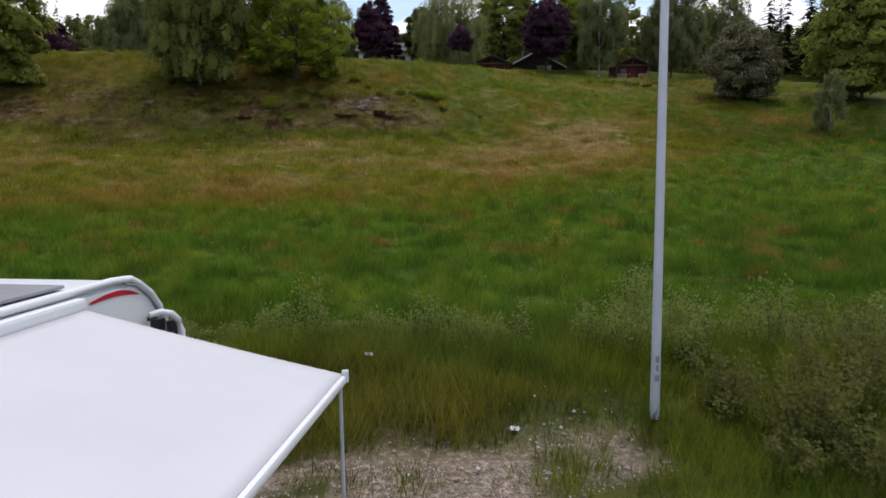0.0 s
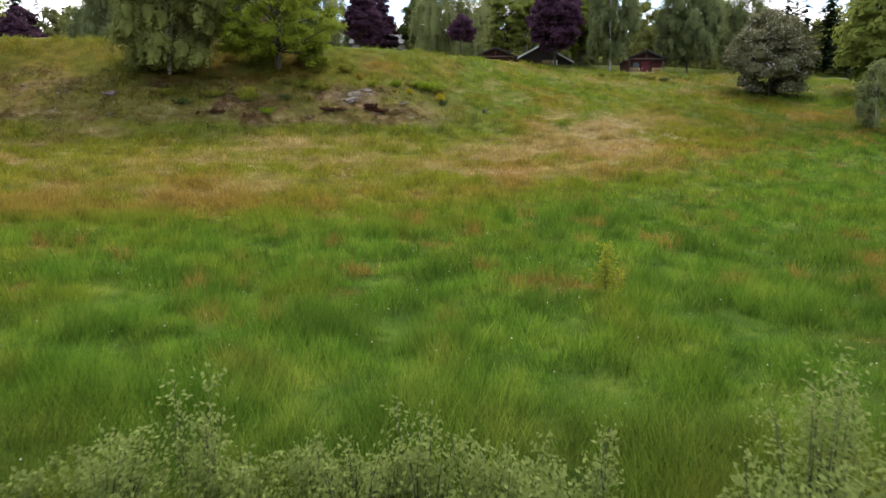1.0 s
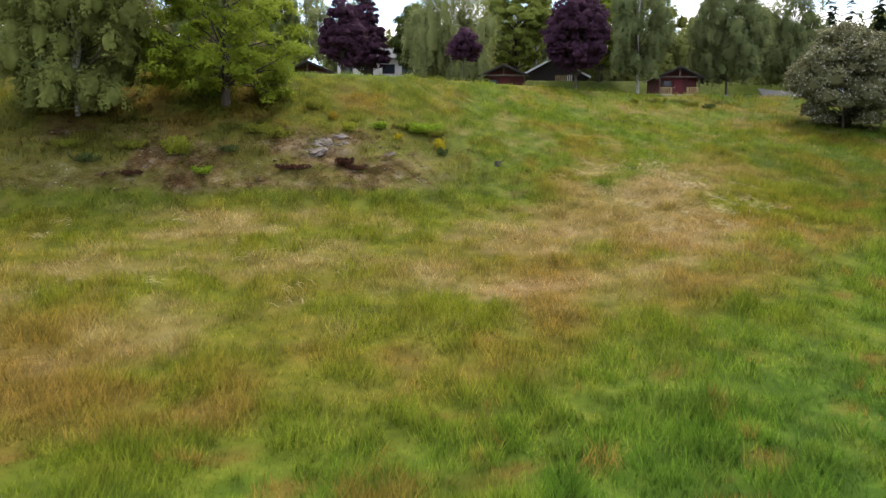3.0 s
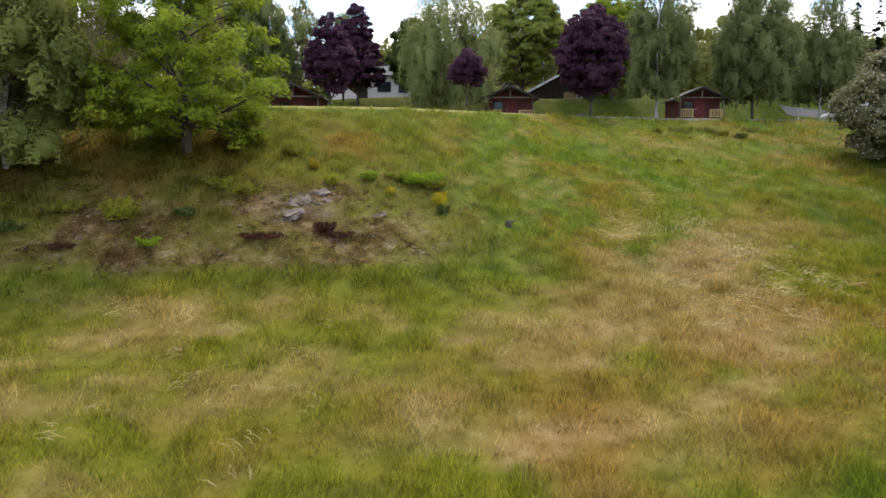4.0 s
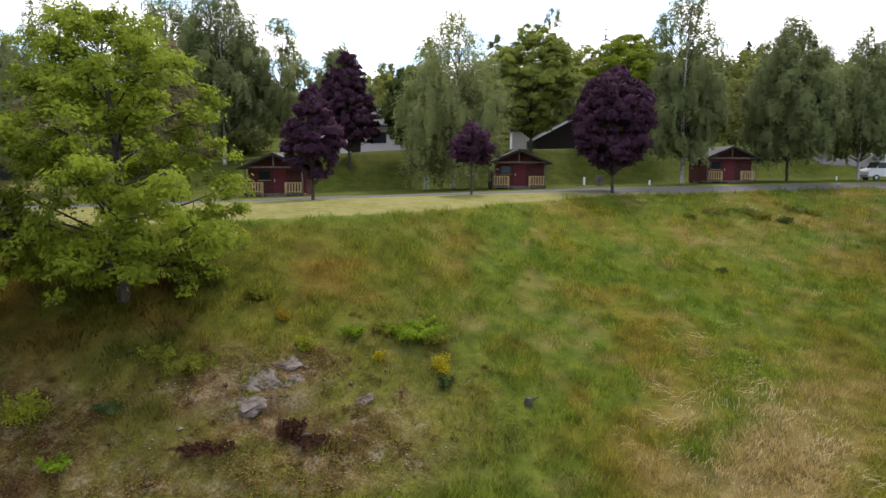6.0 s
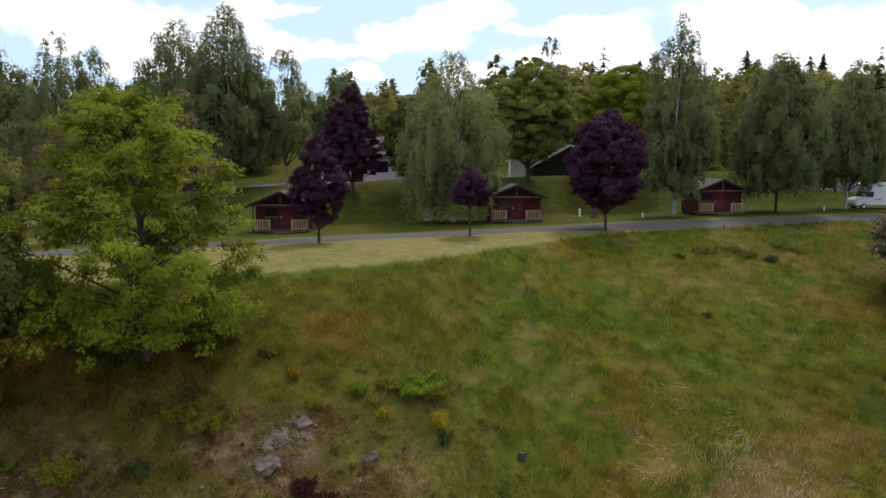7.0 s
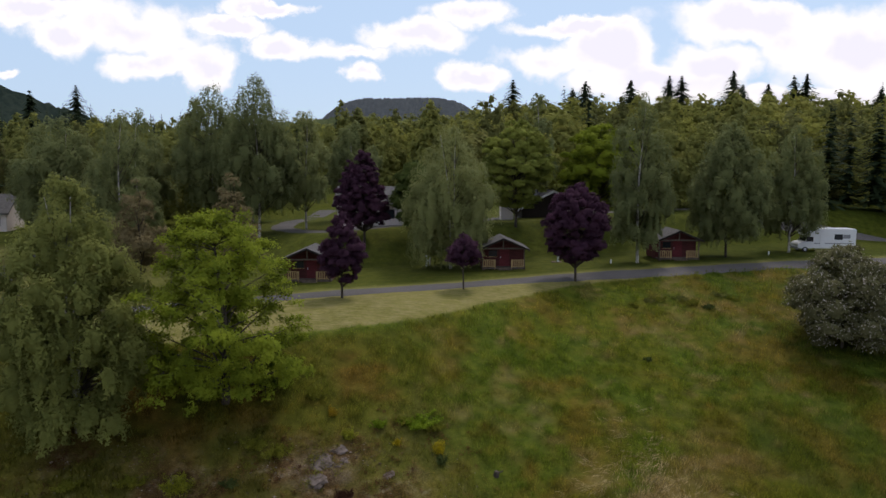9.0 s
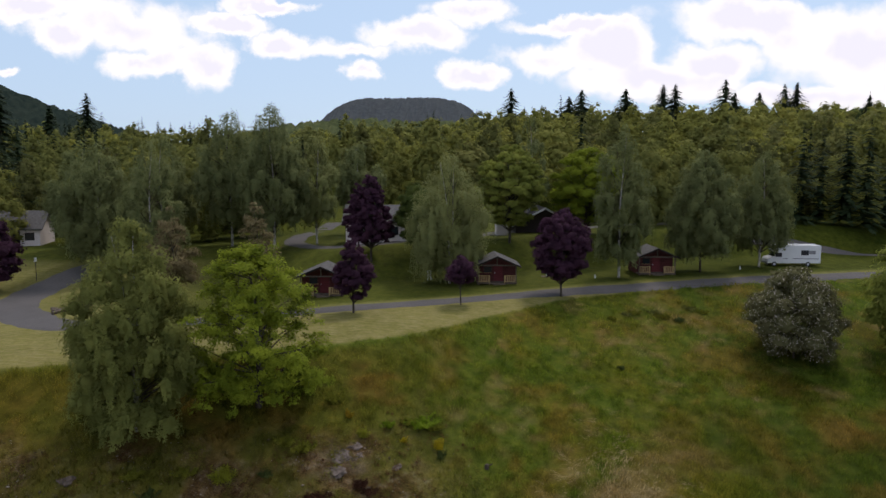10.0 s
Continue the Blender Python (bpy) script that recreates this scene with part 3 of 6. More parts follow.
def leaves(c, size, r, droop=0.0, slim=0.6, out=None, wild=0.8):
    """A diamond leaf, or spray of leaves, at each place; out: the way that most of them face."""
    n = len(c)
    if out is None:
        nr = unit(n, r)
    else:
        nr = out / (np.linalg.norm(out, axis=1)[:, None] + 1e-6) + np.array([0, 0, 0.35]) + wild * unit(n, r)
        nr /= np.linalg.norm(nr, axis=1)[:, None] + 1e-6
    a = unit(n, r)
    a[:, 2] -= droop
    a -= nr * np.sum(a * nr, axis=1)[:, None]
    a /= np.linalg.norm(a, axis=1)[:, None] + 1e-6
    b = np.cross(a, nr)
    s = (size * r.uniform(0.6, 1.3, n))[:, None]
    v = np.stack([c - a * s, c + b * s * slim, c + a * s, c - b * s * slim], 1).reshape(-1, 3)
    return v, np.arange(4 * n).reshape(-1, 4)


def finish_tree(name, wood, leaf_v, leaf_f, bark, leaf, place, label, category="tree", crown_name="crown", group="", limbs=None, normals=None):
    root = tagged(new(name), label, category, group)
    root.empty_display_size = 0.5
    root.location = place
    for w, nm, m in ((wood, "trunk", bark), (limbs, "branch", BARK)):
        if w is not None and w.count:
            v, f = w.arrays()
            t = new(nm, mesh_of(nm, v, f, m, None, True))
            t.parent = root
    c = new(crown_name, mesh_of(crown_name, leaf_v, leaf_f, leaf, normals=normals))
    c.parent = root
    return root


def on_land(x, y, sink=0.08):
    return (x, y, float(land(x, y)) - sink)


# how wide a crown is from its foot to its tip
ROUND = ((0, .42), (.15, .80), (.42, 1.0), (.68, .92), (.86, .62), (1, .20))
DOME = ((0, .70), (.2, .95), (.45, 1.0), (.7, .86), (.87, .58), (1, .20))
CONE = ((0, .70), (.14, 1.0), (.4, .84), (.7, .54), (.9, .30), (1, .14))
EGG = ((0, .50), (.2, .92), (.4, 1.0), (.65, .76), (.85, .42), (1, .12))
BIRCH = ((0, .62), (.2, .95), (.45, 1.0), (.68, .80), (.85, .50), (1, .16))
SHAGGY = ((0, .75), (.3, 1.0), (.6, .85), (.85, .45), (1, .12))


def soft_leaves(c, size, r, out, wild=0.5, droop=0.0, slim=0.6, soft=0.72):
    """Small three-cornered leaf sprays shaded with the clump that they belong to: corners, faces, normals."""
    v, _f = leaves(c, size, r, droop, slim, out, wild)
    q = v.reshape(-1, 4, 3)
    mid, tip, side = 0.5 * (q[:, 0] + q[:, 2]), 0.5 * (q[:, 2] - q[:, 0]), 0.5 * (q[:, 1] - q[:, 3])
    t = np.stack([mid + 1.25 * tip, mid - 0.75 * tip - 1.15 * side, mid - 0.75 * tip + 1.15 * side], 1)
    flat_n = np.cross(t[:, 1] - t[:, 0], t[:, 2] - t[:, 0])
    flat_n /= np.linalg.norm(flat_n, axis=1)[:, None] + 1e-9
    n = soft * out / (np.linalg.norm(out, axis=1)[:, None] + 1e-9) + (1 - soft) * flat_n
    n /= np.linalg.norm(n, axis=1)[:, None] + 1e-9
    return t.reshape(-1, 3), np.arange(3 * len(c)).reshape(-1, 3), np.repeat(n, 3, axis=0)


def crown_lumps(h, low, width, n, r, form, lump):
    """Centres and sizes of the rounded clumps that make up a crown, spaced out from one another."""
    qs, ws = np.array(form).T
    cs, rs = [], []
    gap = 1.15
    for k in range(n * 40):
        q = r.uniform()
        prof = np.interp(q, qs, ws)
        if r.uniform() > 0.15 + prof:
            continue
        size = lump * width * r.uniform(0.72, 1.25) * (0.55 + 0.45 * prof)
        ang = r.uniform(0, 6.283)
        rad = max(0.0, prof * width / 2 - 0.5 * size) * r.uniform(0.12, 1.0) ** 0.45
        c = np.array((rad * math.cos(ang), rad * math.sin(ang), low + 0.6 * size + q * (h - low - 1.4 * size)))
        if all(np.sum((c - b) ** 2) > (gap * 0.5 * (size + s)) ** 2 for b, s in zip(cs, rs)):
            cs.append(c)
            rs.append(size)
        if k % n == n - 1:
            gap *= 0.94
        if len(cs) >= n:
            break
    return np.array(cs), np.array(rs)


def lump_points(cs, rs, per, r, flat=0.85, hang=0.0, stray=0.22):
    """Places of leaf sprays over the clumps, and the way each faces. per: how many on a clump of the mean size."""
    count = np.maximum(6, per * (rs / rs.mean()) ** 2 * r.uniform(0.8, 1.2, len(rs))).astype(int)
    i = np.repeat(np.arange(len(cs)), count)
    n = len(i)
    d = unit(n, r)
    d[:, 2] = np.where(d[:, 2] < -0.45, -d[:, 2], d[:, 2])
    ph = r.uniform(0, 6.28, (len(cs), 2))[i]
    ang = np.arctan2(d[:, 1], d[:, 0])
    rad = r.uniform(0.45, 1.0, n) ** 0.4 * (1 + 0.24 * np.sin(3 * ang + ph[:, 0]) * np.cos(3.5 * d[:, 2] + ph[:, 1]))
    rad = rad * np.where(r.random(n) < stray, r.uniform(1.05, 1.45, n), 1.0)
    p = cs[i] + d * (rad * rs[i])[:, None] * [1, 1, flat]
    if hang:
        twig = unit(len(cs) * 12, r).reshape(-1, 12, 3)
        twig[..., 2] = np.abs(twig[..., 2]) - 0.25
        hung = r.random(n) < 0.62
        d = np.where(hung[:, None], twig[i, r.integers(0, 12, n)] + r.normal(0, 0.10, (n, 3)), d)
        p = np.where(hung[:, None], cs[i] + d * (0.92 * rs[i])[:, None], p)
        drop = np.where(hung, r.random(n) ** 1.2, 0.0)
        p[:, 2] -= drop * hang * rs[i]
        p[:, :2] += d[:, :2] * (0.12 * drop * hang * rs[i])[:, None]
    away = cs[i] * [1, 1, 0.0]
    away /= np.linalg.norm(away, axis=1)[:, None] + 0.3
    return p, 0.75 * d + 0.40 * away + [0, 0, 0.22]


def lump_cores(cs, rs, r, flat=0.85, hang=0.0, fine=True, part_of=0.50):
    """The dense inside of each clump, as a rough faceted body: corners, faces, normals."""
    k = 3 if fine else 2
    g = np.linspace(-1, 1, k)
    b, fc = [], []
    for ax in range(3):
        for s in (-1, 1):
            a0 = len(b)
            for u in g:
                for w in g:
                    p = [0, 0, 0]
                    p[ax], p[(ax + 1) % 3], p[(ax + 2) % 3] = s, u, w
                    b.append(p)
            for i in range(k - 1):
                for j in range(k - 1):
                    q = [a0 + i * k + j, a0 + (i + 1) * k + j, a0 + (i + 1) * k + j + 1, a0 + i * k + j + 1]
                    q = q if s > 0 else q[::-1]
                    fc += [q[:3], [q[0], q[2], q[3]]]
    b = np.array(b, float)
    b /= np.linalg.norm(b, axis=1)[:, None]
    wob = 1 + 0.22 * np.sin(3.1 * b @ np.array([1.0, 1.7, 0.6]) + r.uniform(0, 6.28, (len(cs), 1)))
    v = cs[:, None] + b[None] * (part_of * rs[:, None] * wob)[..., None] * [1, 1, flat]
    v[..., 2] -= 0.45 * hang * rs[:, None] * (b[:, 2] < -0.2)
    away = cs * [1, 1, 0.0]
    away = away / (np.linalg.norm(away, axis=1)[:, None] + 0.3)
    n = 0.75 * b[None] + 0.40 * away[:, None] + [0, 0, 0.22]
    n /= np.linalg.norm(n, axis=2)[..., None]
    f = np.arange(len(cs))[:, None, None] * len(b) + np.array(fc)[None]
    return v.reshape(-1, 3), f.reshape(-1, 3), n.reshape(-1, 3)


def joined(*sets):
    """Several sets of corners, faces and normals as one."""
    at, out = 0, []
    for v, f, n in sets:
        out.append((v, f + at, n))
        at += len(v)
    return tuple(np.concatenate(a) for a in zip(*out))


def lumpy(name, x, y, h, width, low, label, leaf, seed, bark=None, lumps=60, lump=0.15, per=260, size=0.12, form=ROUND, flat=0.85, hang=0.0, lean=(0, 0), wild=0.5, slim=0.6, stems=1, sparse=0.0, droop=0.0):
    """A tree whose crown is built of rounded clumps of leaf sprays on real limbs."""
    r = np.random.default_rng(seed)
    cs, rs = crown_lumps(h, low, width, lumps, r, form, lump)
    q = (cs[:, 2] - low) / (h - low)
    rs = rs * (1 - 0.35 * sparse * q)
    cs[:, 0] += lean[0] * cs[:, 2] / h
    cs[:, 1] += lean[1] * cs[:, 2] / h
    w, lim = Wood(), Wood()
    tr = (h * 0.011 + 0.03) * (0.75 if bark else 1.0)
    u = np.linspace(0, 1, 11)
    spines = []
    for s in range(stems):
        off = 0.0 if stems == 1 else 0.16 * width * (s - (stems - 1) / 2)
        spine = np.stack([lean[0] * u + off * u ** 1.4 + 0.022 * h * np.sin(4.5 * u + seed + s) * u, lean[1] * u + 0.016 * h * np.cos(4 * u + seed) * u, u * h * (0.90 if bark else 0.74)], 1)
        w.limb(spine, tr, tr * 0.14, 8)
        spines.append(spine)
    for k, c in enumerate(cs):
        if r.uniform() < 0.55:
            spine = spines[k % stems]
            zb = np.clip(c[2] - r.uniform(0.10, 0.26) * h, max(0.12 * h, low * 0.75), spine[-1, 2] * 0.95)
            base = np.array([np.interp(zb, spine[:, 2], spine[:, m]) for m in range(3)])
            lim.limb(bent(base, c, r, 0.12), tr * 0.26 * (1 - zb / h) + 0.018, 0.014, 4)
    p, out = lump_points(cs, rs, per, r, flat, hang)
    if sparse:
        keep = r.random(len(p)) > sparse * np.clip((p[:, 2] - low) / (h - low), 0, 1) ** 2
        p, out = p[keep], out[keep]
    p[:, 2] = np.maximum(p[:, 2], 0.25)
    q = (cs[:, 2] - low) / (h - low)
    inner = (q < 0.85) & ((sparse < 0.25) | (q < 0.62 - 0.2 * sparse))
    deep = cs[inner].copy()
    deep[:, 2] = np.maximum(deep[:, 2], rs[inner] * flat * 0.9 + 0.2)
    rs = rs * np.interp(q, (0.45, 0.85), (1.0, 0.55))
    v, f, n = joined(soft_leaves(p, size, r, out, wild, droop, slim), lump_cores(deep, rs[inner], r, flat, hang * 0.6))
    return finish_tree(name, w, v, f, bark or BARK, leaf, on_land(x, y), label, limbs=lim, normals=n)


def birch(name, x, y, h, width, low, label, leaf, seed, lumps=80, per=280, size=0.12, lump=0.100, hang=2.0, sparse=0.3, lean=(0, 0), stems=1, form=BIRCH, bark=None):
    return lumpy(name, x, y, h, width, low, label, leaf, seed, bark or BIRCH_BARK, lumps, lump, per, size, form, 1.05, hang, lean, 0.55, 0.45, stems, sparse, 0.7)


def oak(name, x, y, h, width, label, leaf, seed, limbs=54, sprays=9, per=130, size=0.085):
    """A young oak: a short stem, spreading limbs, and leaves in domed sprays."""
    r = np.random.default_rng(seed)
    w, lim = Wood(), Wood()
    u = np.linspace(0, 1, 9)
    spine = np.stack([0.5 * u * np.sin(4 * u), 0.25 * np.cos(5 * u) - 0.25, u * h * 0.80], 1)
    w.limb(spine, 0.27, 0.05, 9)
    pts, outs = [], []
    heart = np.array([0.1, 0, 0.42 * h])
    for k in range(limbs):
        q = (k + r.uniform()) / limbs
        zt = 0.9 + (h - 1.5) * q
        reach = width / 2 * np.interp(q, (0, 0.10, 0.25, 0.5, 0.68, 0.82, 0.93, 1), (0.55, 0.86, 1.04, 0.98, 0.76, 0.52, 0.30, 0.10)) * r.uniform(0.66, 1.06)
        ang = k * 2.4 + r.uniform(-0.5, 0.5)
        zb = np.clip(zt - reach * r.uniform(0.25, 0.75), 1.3, 0.78 * h)
        base = np.array([np.interp(zb, spine[:, 2], spine[:, m]) for m in range(3)])
        tip = np.array([base[0] + reach * math.cos(ang), base[1] + reach * math.sin(ang), zt])
        line = bent(base, tip, r, 0.14, 7)
        lim.limb(line, 0.03 + 0.06 * (1 - q), 0.012, 5)
        for _ in range(int(sprays * r.uniform(0.7, 1.3) * (0.35 + 0.75 * reach / (width / 2)))):
            s = r.uniform(0.20, 1.0) ** 0.55
            on = np.array([np.interp(s, np.linspace(0, 1, 7), line[:, m]) for m in range(3)])
            c = on + r.normal(0, 1, 3) * np.array([0.19, 0.19, 0.22]) * (0.6 + reach * 0.42)
            lim.limb(np.array([on, 0.5 * (on + c) + [0, 0, 0.06], c]), 0.018, 0.006, 3)
            rad = r.uniform(0.28, 0.70)
            n = int(per * rad ** 1.5 * 2 * r.uniform(0.7, 1.2))
            a, d = r.uniform(0, 6.283, n), rad * r.uniform(0, 1, n) ** 0.55
            d = d * (1 + 0.30 * np.sin(3 * a + r.uniform(0, 6.28)))
            fx, fy = d * np.cos(a) + 0.3 * rad * math.cos(ang), d * np.sin(a) + 0.3 * rad * math.sin(ang)
            rise = 0.30 * rad * np.sqrt(np.clip(1 - (d / (1.3 * rad)) ** 2, 0, 1)) * r.uniform(0.2, 1.0, n)
            p = c + np.stack([fx, fy, rise + r.normal(0, 0.13, n) - 0.16 * d ** 2], 1)
            pts.append(p)
            away = (c - heart) / (np.linalg.norm(c - heart) + 1e-6)
            outs.append(np.stack([0.6 * fx / rad, 0.6 * fy / rad, np.full(n, 0.55)], 1) + 0.35 * away)
    pts = np.concatenate(pts)
    pts[:, 2] = np.maximum(pts[:, 2], 0.3)
    v, f, nn = soft_leaves(pts, size, r, np.concatenate(outs), 0.75, soft=0.42)
    return finish_tree(name, w, v, f, BARK, leaf, on_land(x, y), label, limbs=lim, normals=nn)


def fir_arrays(h, width, r, tiers=22, branch=9, cards=7, low=0.06, size=None, taper=0.85):
    """Needle sprays of a fir in whorls, its base at the origin."""
    vs, ws = [], Wood()
    ws.limb(np.array([[0, 0, 0], [0.03 * h * 0.2, 0, h * 0.5], [0, 0, h * 0.98]]), h * 0.010 + 0.04, 0.02, 6)
    for k in range(tiers):
        q = (k + 0.5) / tiers
        z = h * (low + (1 - low) * q)
        reach0 = width / 2 * (1 - q) ** taper + 0.016 * h * (1.3 - q)
        for b in range(branch):
            ang = r.uniform(0, 2 * np.pi)
            reach = reach0 * r.uniform(0.55, 1.15)
            s = np.linspace(0.12, 1, cards)
            zj = z + r.uniform(-0.45, 0.45) * h * (1 - low) / tiers
            p = np.stack([np.cos(ang) * reach * s, np.sin(ang) * reach * s, zj + 0.10 * reach * s - 0.30 * reach * s ** 2], 1)
            along = np.array([np.cos(ang), np.sin(ang), -0.30])
            side = np.array([-np.sin(ang), np.cos(ang), 0])
            wd = (size or 0.16 * reach0 + 0.10) * (1.15 - 0.75 * s)[:, None]
            ln = reach / cards * 0.95
            tw = r.normal(0, 0.3, (cards, 3)) * 0.3
            a, bb = along * ln + tw * ln, (side + tw) * wd
            vs.append(np.stack([p - a, p + bb - a * 0.1 + [0, 0, -0.05], p + a, p - bb - a * 0.1 + [0, 0, -0.05]], 1).reshape(-1, 3))
    v = np.concatenate(vs)
    return v, np.arange(len(v)).reshape(-1, 4), ws


def fir(name, x, y, h, width, label, seed, leaf=None, low=0.06, tiers=24, branch=10, cards=7, size=None, taper=0.85):
    v, f, w = fir_arrays(h, width, np.random.default_rng(seed), tiers, branch, cards, low, size, taper)
    return finish_tree(name, w, v, f, BARK, leaf or FIR_NEEDLE, on_land(x, y), label)


# large trees by the meadow and on the bank
oak("oak_tree", -13.0, 64.0, 12.3, 10.7, "broad young oak with bright yellow-green spring leaves on the bank", OAK_LEAF, 11, limbs=64, sprays=12, per=165, size=0.088)
birch("birch_tree", -20.6, 61.3, 14.8, 9.4, 0.3, "bushy birch with dull green hanging twigs on the bank", DULL_BIRCH, 12, lumps=150, per=525, size=0.10, lump=0.095, hang=1.2, sparse=0.0, form=SHAGGY, stems=2)
haw = lumpy("hawthorn_tree", 32.7, 79.0, 8.6, 8.8, 0.1, "round hawthorn covered in white blossom in the meadow", HAW_LEAF, 13, lumps=90, lump=0.105, per=332, size=0.12, form=DOME, wild=0.9)
lumpy("field_tree", 45.0, 77.6, 13.5, 12.5, 0.4, "dense green broadleaf tree at the meadow's edge", OAK_SHADE, 14, lumps=80, lump=0.12, per=402, size=0.19, form=DOME)
birch("young_birch", 34.4, 63.8, 6.0, 3.2, 0.4, "small young birch standing in the meadow", BIRCH_LEAF, 15, lumps=26, per=171, size=0.10, lump=0.14, sparse=0.2)
lumpy("meadow_oak", -35.6, 57.0, 12.5, 9.4, 0.3, "dense yellow-green oak at the foot of the bank", OAK_SHADE, 16, lumps=80, lump=0.12, per=402, size=0.16, form=DOME)
# purple trees
lumpy("purple_maple", -8.25, 80.7, 7.3, 4.0, 1.3, "small dark purple maple beside the road", PURPLE_LEAF, 21, lumps=100, lump=0.10, per=250, size=0.085, form=EGG, wild=0.9)
lumpy("purple_maple", 1.95, 83.8, 5.0, 3.2, 1.9, "thin young purple maple beside the road", PURPLE_LEAF, 22, lumps=34, lump=0.15, per=262, size=0.08, form=DOME, wild=0.9)
lumpy("purple_maple", 12.65, 88.5, 9.4, 6.3, 1.7, "round dark purple maple beside the road", PURPLE_LEAF, 23, lumps=170, lump=0.085, per=250, size=0.10, form=ROUND, wild=0.9)
lumpy("purple_beech", -8.7, 102.8, 11.2, 6.2, 2.2, "tall conical dark purple beech on the upper terrace", PURPLE_LEAF, 24, lumps=190, lump=0.075, per=200, size=0.11, form=CONE, wild=0.9)
lumpy("purple_beech", -10.4, 104.0, 8.8, 4.0, 2.6, "conical dark purple beech on the upper terrace", PURPLE_LEAF, 26, lumps=110, lump=0.085, per=190, size=0.11, form=CONE, wild=0.9)
lumpy("purple_beech", -50.9, 94.5, 9.0, 6.4, 0.8, "dark purple beech beyond the road bend", PURPLE_LEAF, 25, lumps=60, lump=0.12, per=280, size=0.16, wild=0.9)
# birches and maples round the cabins
birch("weeping_birch", 1.0, 97.0, 15.6, 10.4, 2.0, "pale weeping birch with a leaning white stem", BIRCH_PALE, 31, lumps=110, per=560, size=0.105, lump=0.105, hang=2.6, sparse=0.45, stems=2, form=SHAGGY)
lumpy("dark_maple", -3.0, 104.0, 10.2, 5.8, 2.4, "dark green maple on the upper terrace", MAPLE_DARK, 32, lumps=70, lump=0.12, per=332, size=0.14)
lumpy("green_maple", 9.3, 110.5, 13.4, 9.8, 2.2, "round yellow-green maple on the upper terrace", OAK_SHADE, 33, lumps=190, lump=0.075, per=240, size=0.13, form=ROUND, flat=0.7)
lumpy("green_maple", 20.4, 114.0, 12.8, 11.0, 1.8, "round yellow-green maple on the upper terrace", OAK_LEAF, 34, lumps=190, lump=0.075, per=240, size=0.14, form=ROUND, flat=0.7)
birch("birch_tree", 21.2, 98.4, 18.6, 8.0, 2.6, "tall birch with a white stem beside a cabin", BIRCH_LEAF, 35, lumps=100, per=472, size=0.115, sparse=0.75, hang=1.9)
birch("birch_tree", 32.0, 101.5, 15.2, 9.4, 1.8, "broad dense birch beside the road", BIRCH_LEAF, 36, lumps=120, per=507, size=0.115, lump=0.10, sparse=0.0, hang=1.6, bark=BARK)
birch("birch_tree", 41.6, 106.6, 15.6, 8.4, 2.4, "birch with hanging twigs beside the parked motorhome", BIRCH_LEAF, 37, lumps=90, per=472, size=0.12, sparse=0.4, hang=1.8)
birch("birch_tree", -22.0, 108.2, 19.6, 10.0, 3.6, "tall old birch on the upper lawn", BIRCH_LEAF, 38, lumps=120, per=455, size=0.125, lump=0.105, sparse=0.35)
birch("birch_tree", -29.0, 113.0, 19.0, 10.5, 3.6, "tall old birch on the upper lawn", BIRCH_LEAF, 39, lumps=120, per=437, size=0.125, lump=0.105, sparse=0.4)
birch("birch_tree", -33.5, 97.0, 17.6, 8.0, 1.6, "tall thin-topped birch with a pale stem", BIRCH_LEAF, 40, lumps=90, per=437, size=0.12, sparse=0.85)
birch("birch_tree", -43.0, 104.0, 15.6, 10.0, 1.2, "birch with hanging twigs beyond the road bend", BIRCH_LEAF, 41, lumps=110, per=437, size=0.13, lump=0.105, sparse=0.2)
birch("birch_tree", -13.0, 127.0, 15.0, 9.0, 4.0, "birch with hanging twigs beside the upper road", BIRCH_LEAF, 44, lumps=70, per=297, size=0.18)
birch("birch_tree", -28.0, 128.0, 17.0, 10.0, 4.0, "birch with hanging twigs beside the upper road", BIRCH_PALE, 45, lumps=70, per=297, size=0.19)
birch("birch_tree", -17.2, 113.0, 15.5, 7.5, 3.0, "slender birch with hanging twigs on the upper lawn", BIRCH_PALE, 48, lumps=70, per=300, size=0.14, sparse=0.4)
birch("birch_tree", 13.6, 124.0, 17.5, 6.5, 4.0, "slender birch rising behind the green maples", BIRCH_LEAF, 49, lumps=50, per=220, size=0.17, sparse=0.5)
birch("birch_tree", -38.5, 113.0, 16.0, 9.5, 1.5, "birch with hanging twigs before the woods", BIRCH_LEAF, 46, lumps=70, per=260, size=0.16)
birch("birch_tree", -49.0, 112.0, 15.0, 9.5, 1.2, "birch with hanging twigs before the woods", BIRCH_LEAF, 47, lumps=70, per=260, size=0.16)
for k, (x, y, h, w) in enumerate(((-17.8, 82.6, 10.9, 5.4), (-26.6, 84.6, 10.3, 6.2))):
    lumpy("pine_tree", x, y, h, w, 1.6, "thin brownish pine on the lawn", PINE_NEEDLE, 42 + k, lumps=44, lump=0.15, per=210, size=0.15, form=CONE, slim=0.28, wild=1.0, sparse=0.25)


def add_blossom():
    """White blossom over the hawthorn, a part of it."""
    cs, rs = crown_lumps(8.6, 0.1, 8.8, 90, np.random.default_rng(13), DOME, 0.105)
    p, out = lump_points(cs, rs * 1.07, 80, np.random.default_rng(77), 0.85, 0.0, 0.3)
    v, f, n = soft_leaves(p, 0.060, np.random.default_rng(78), out, 0.6, slim=0.9)
    b = new("blossom", mesh_of("blossom", v, f, BLOSSOM, normals=n))
    b.parent, b["label"] = haw, "clusters of white blossom"


add_blossom()

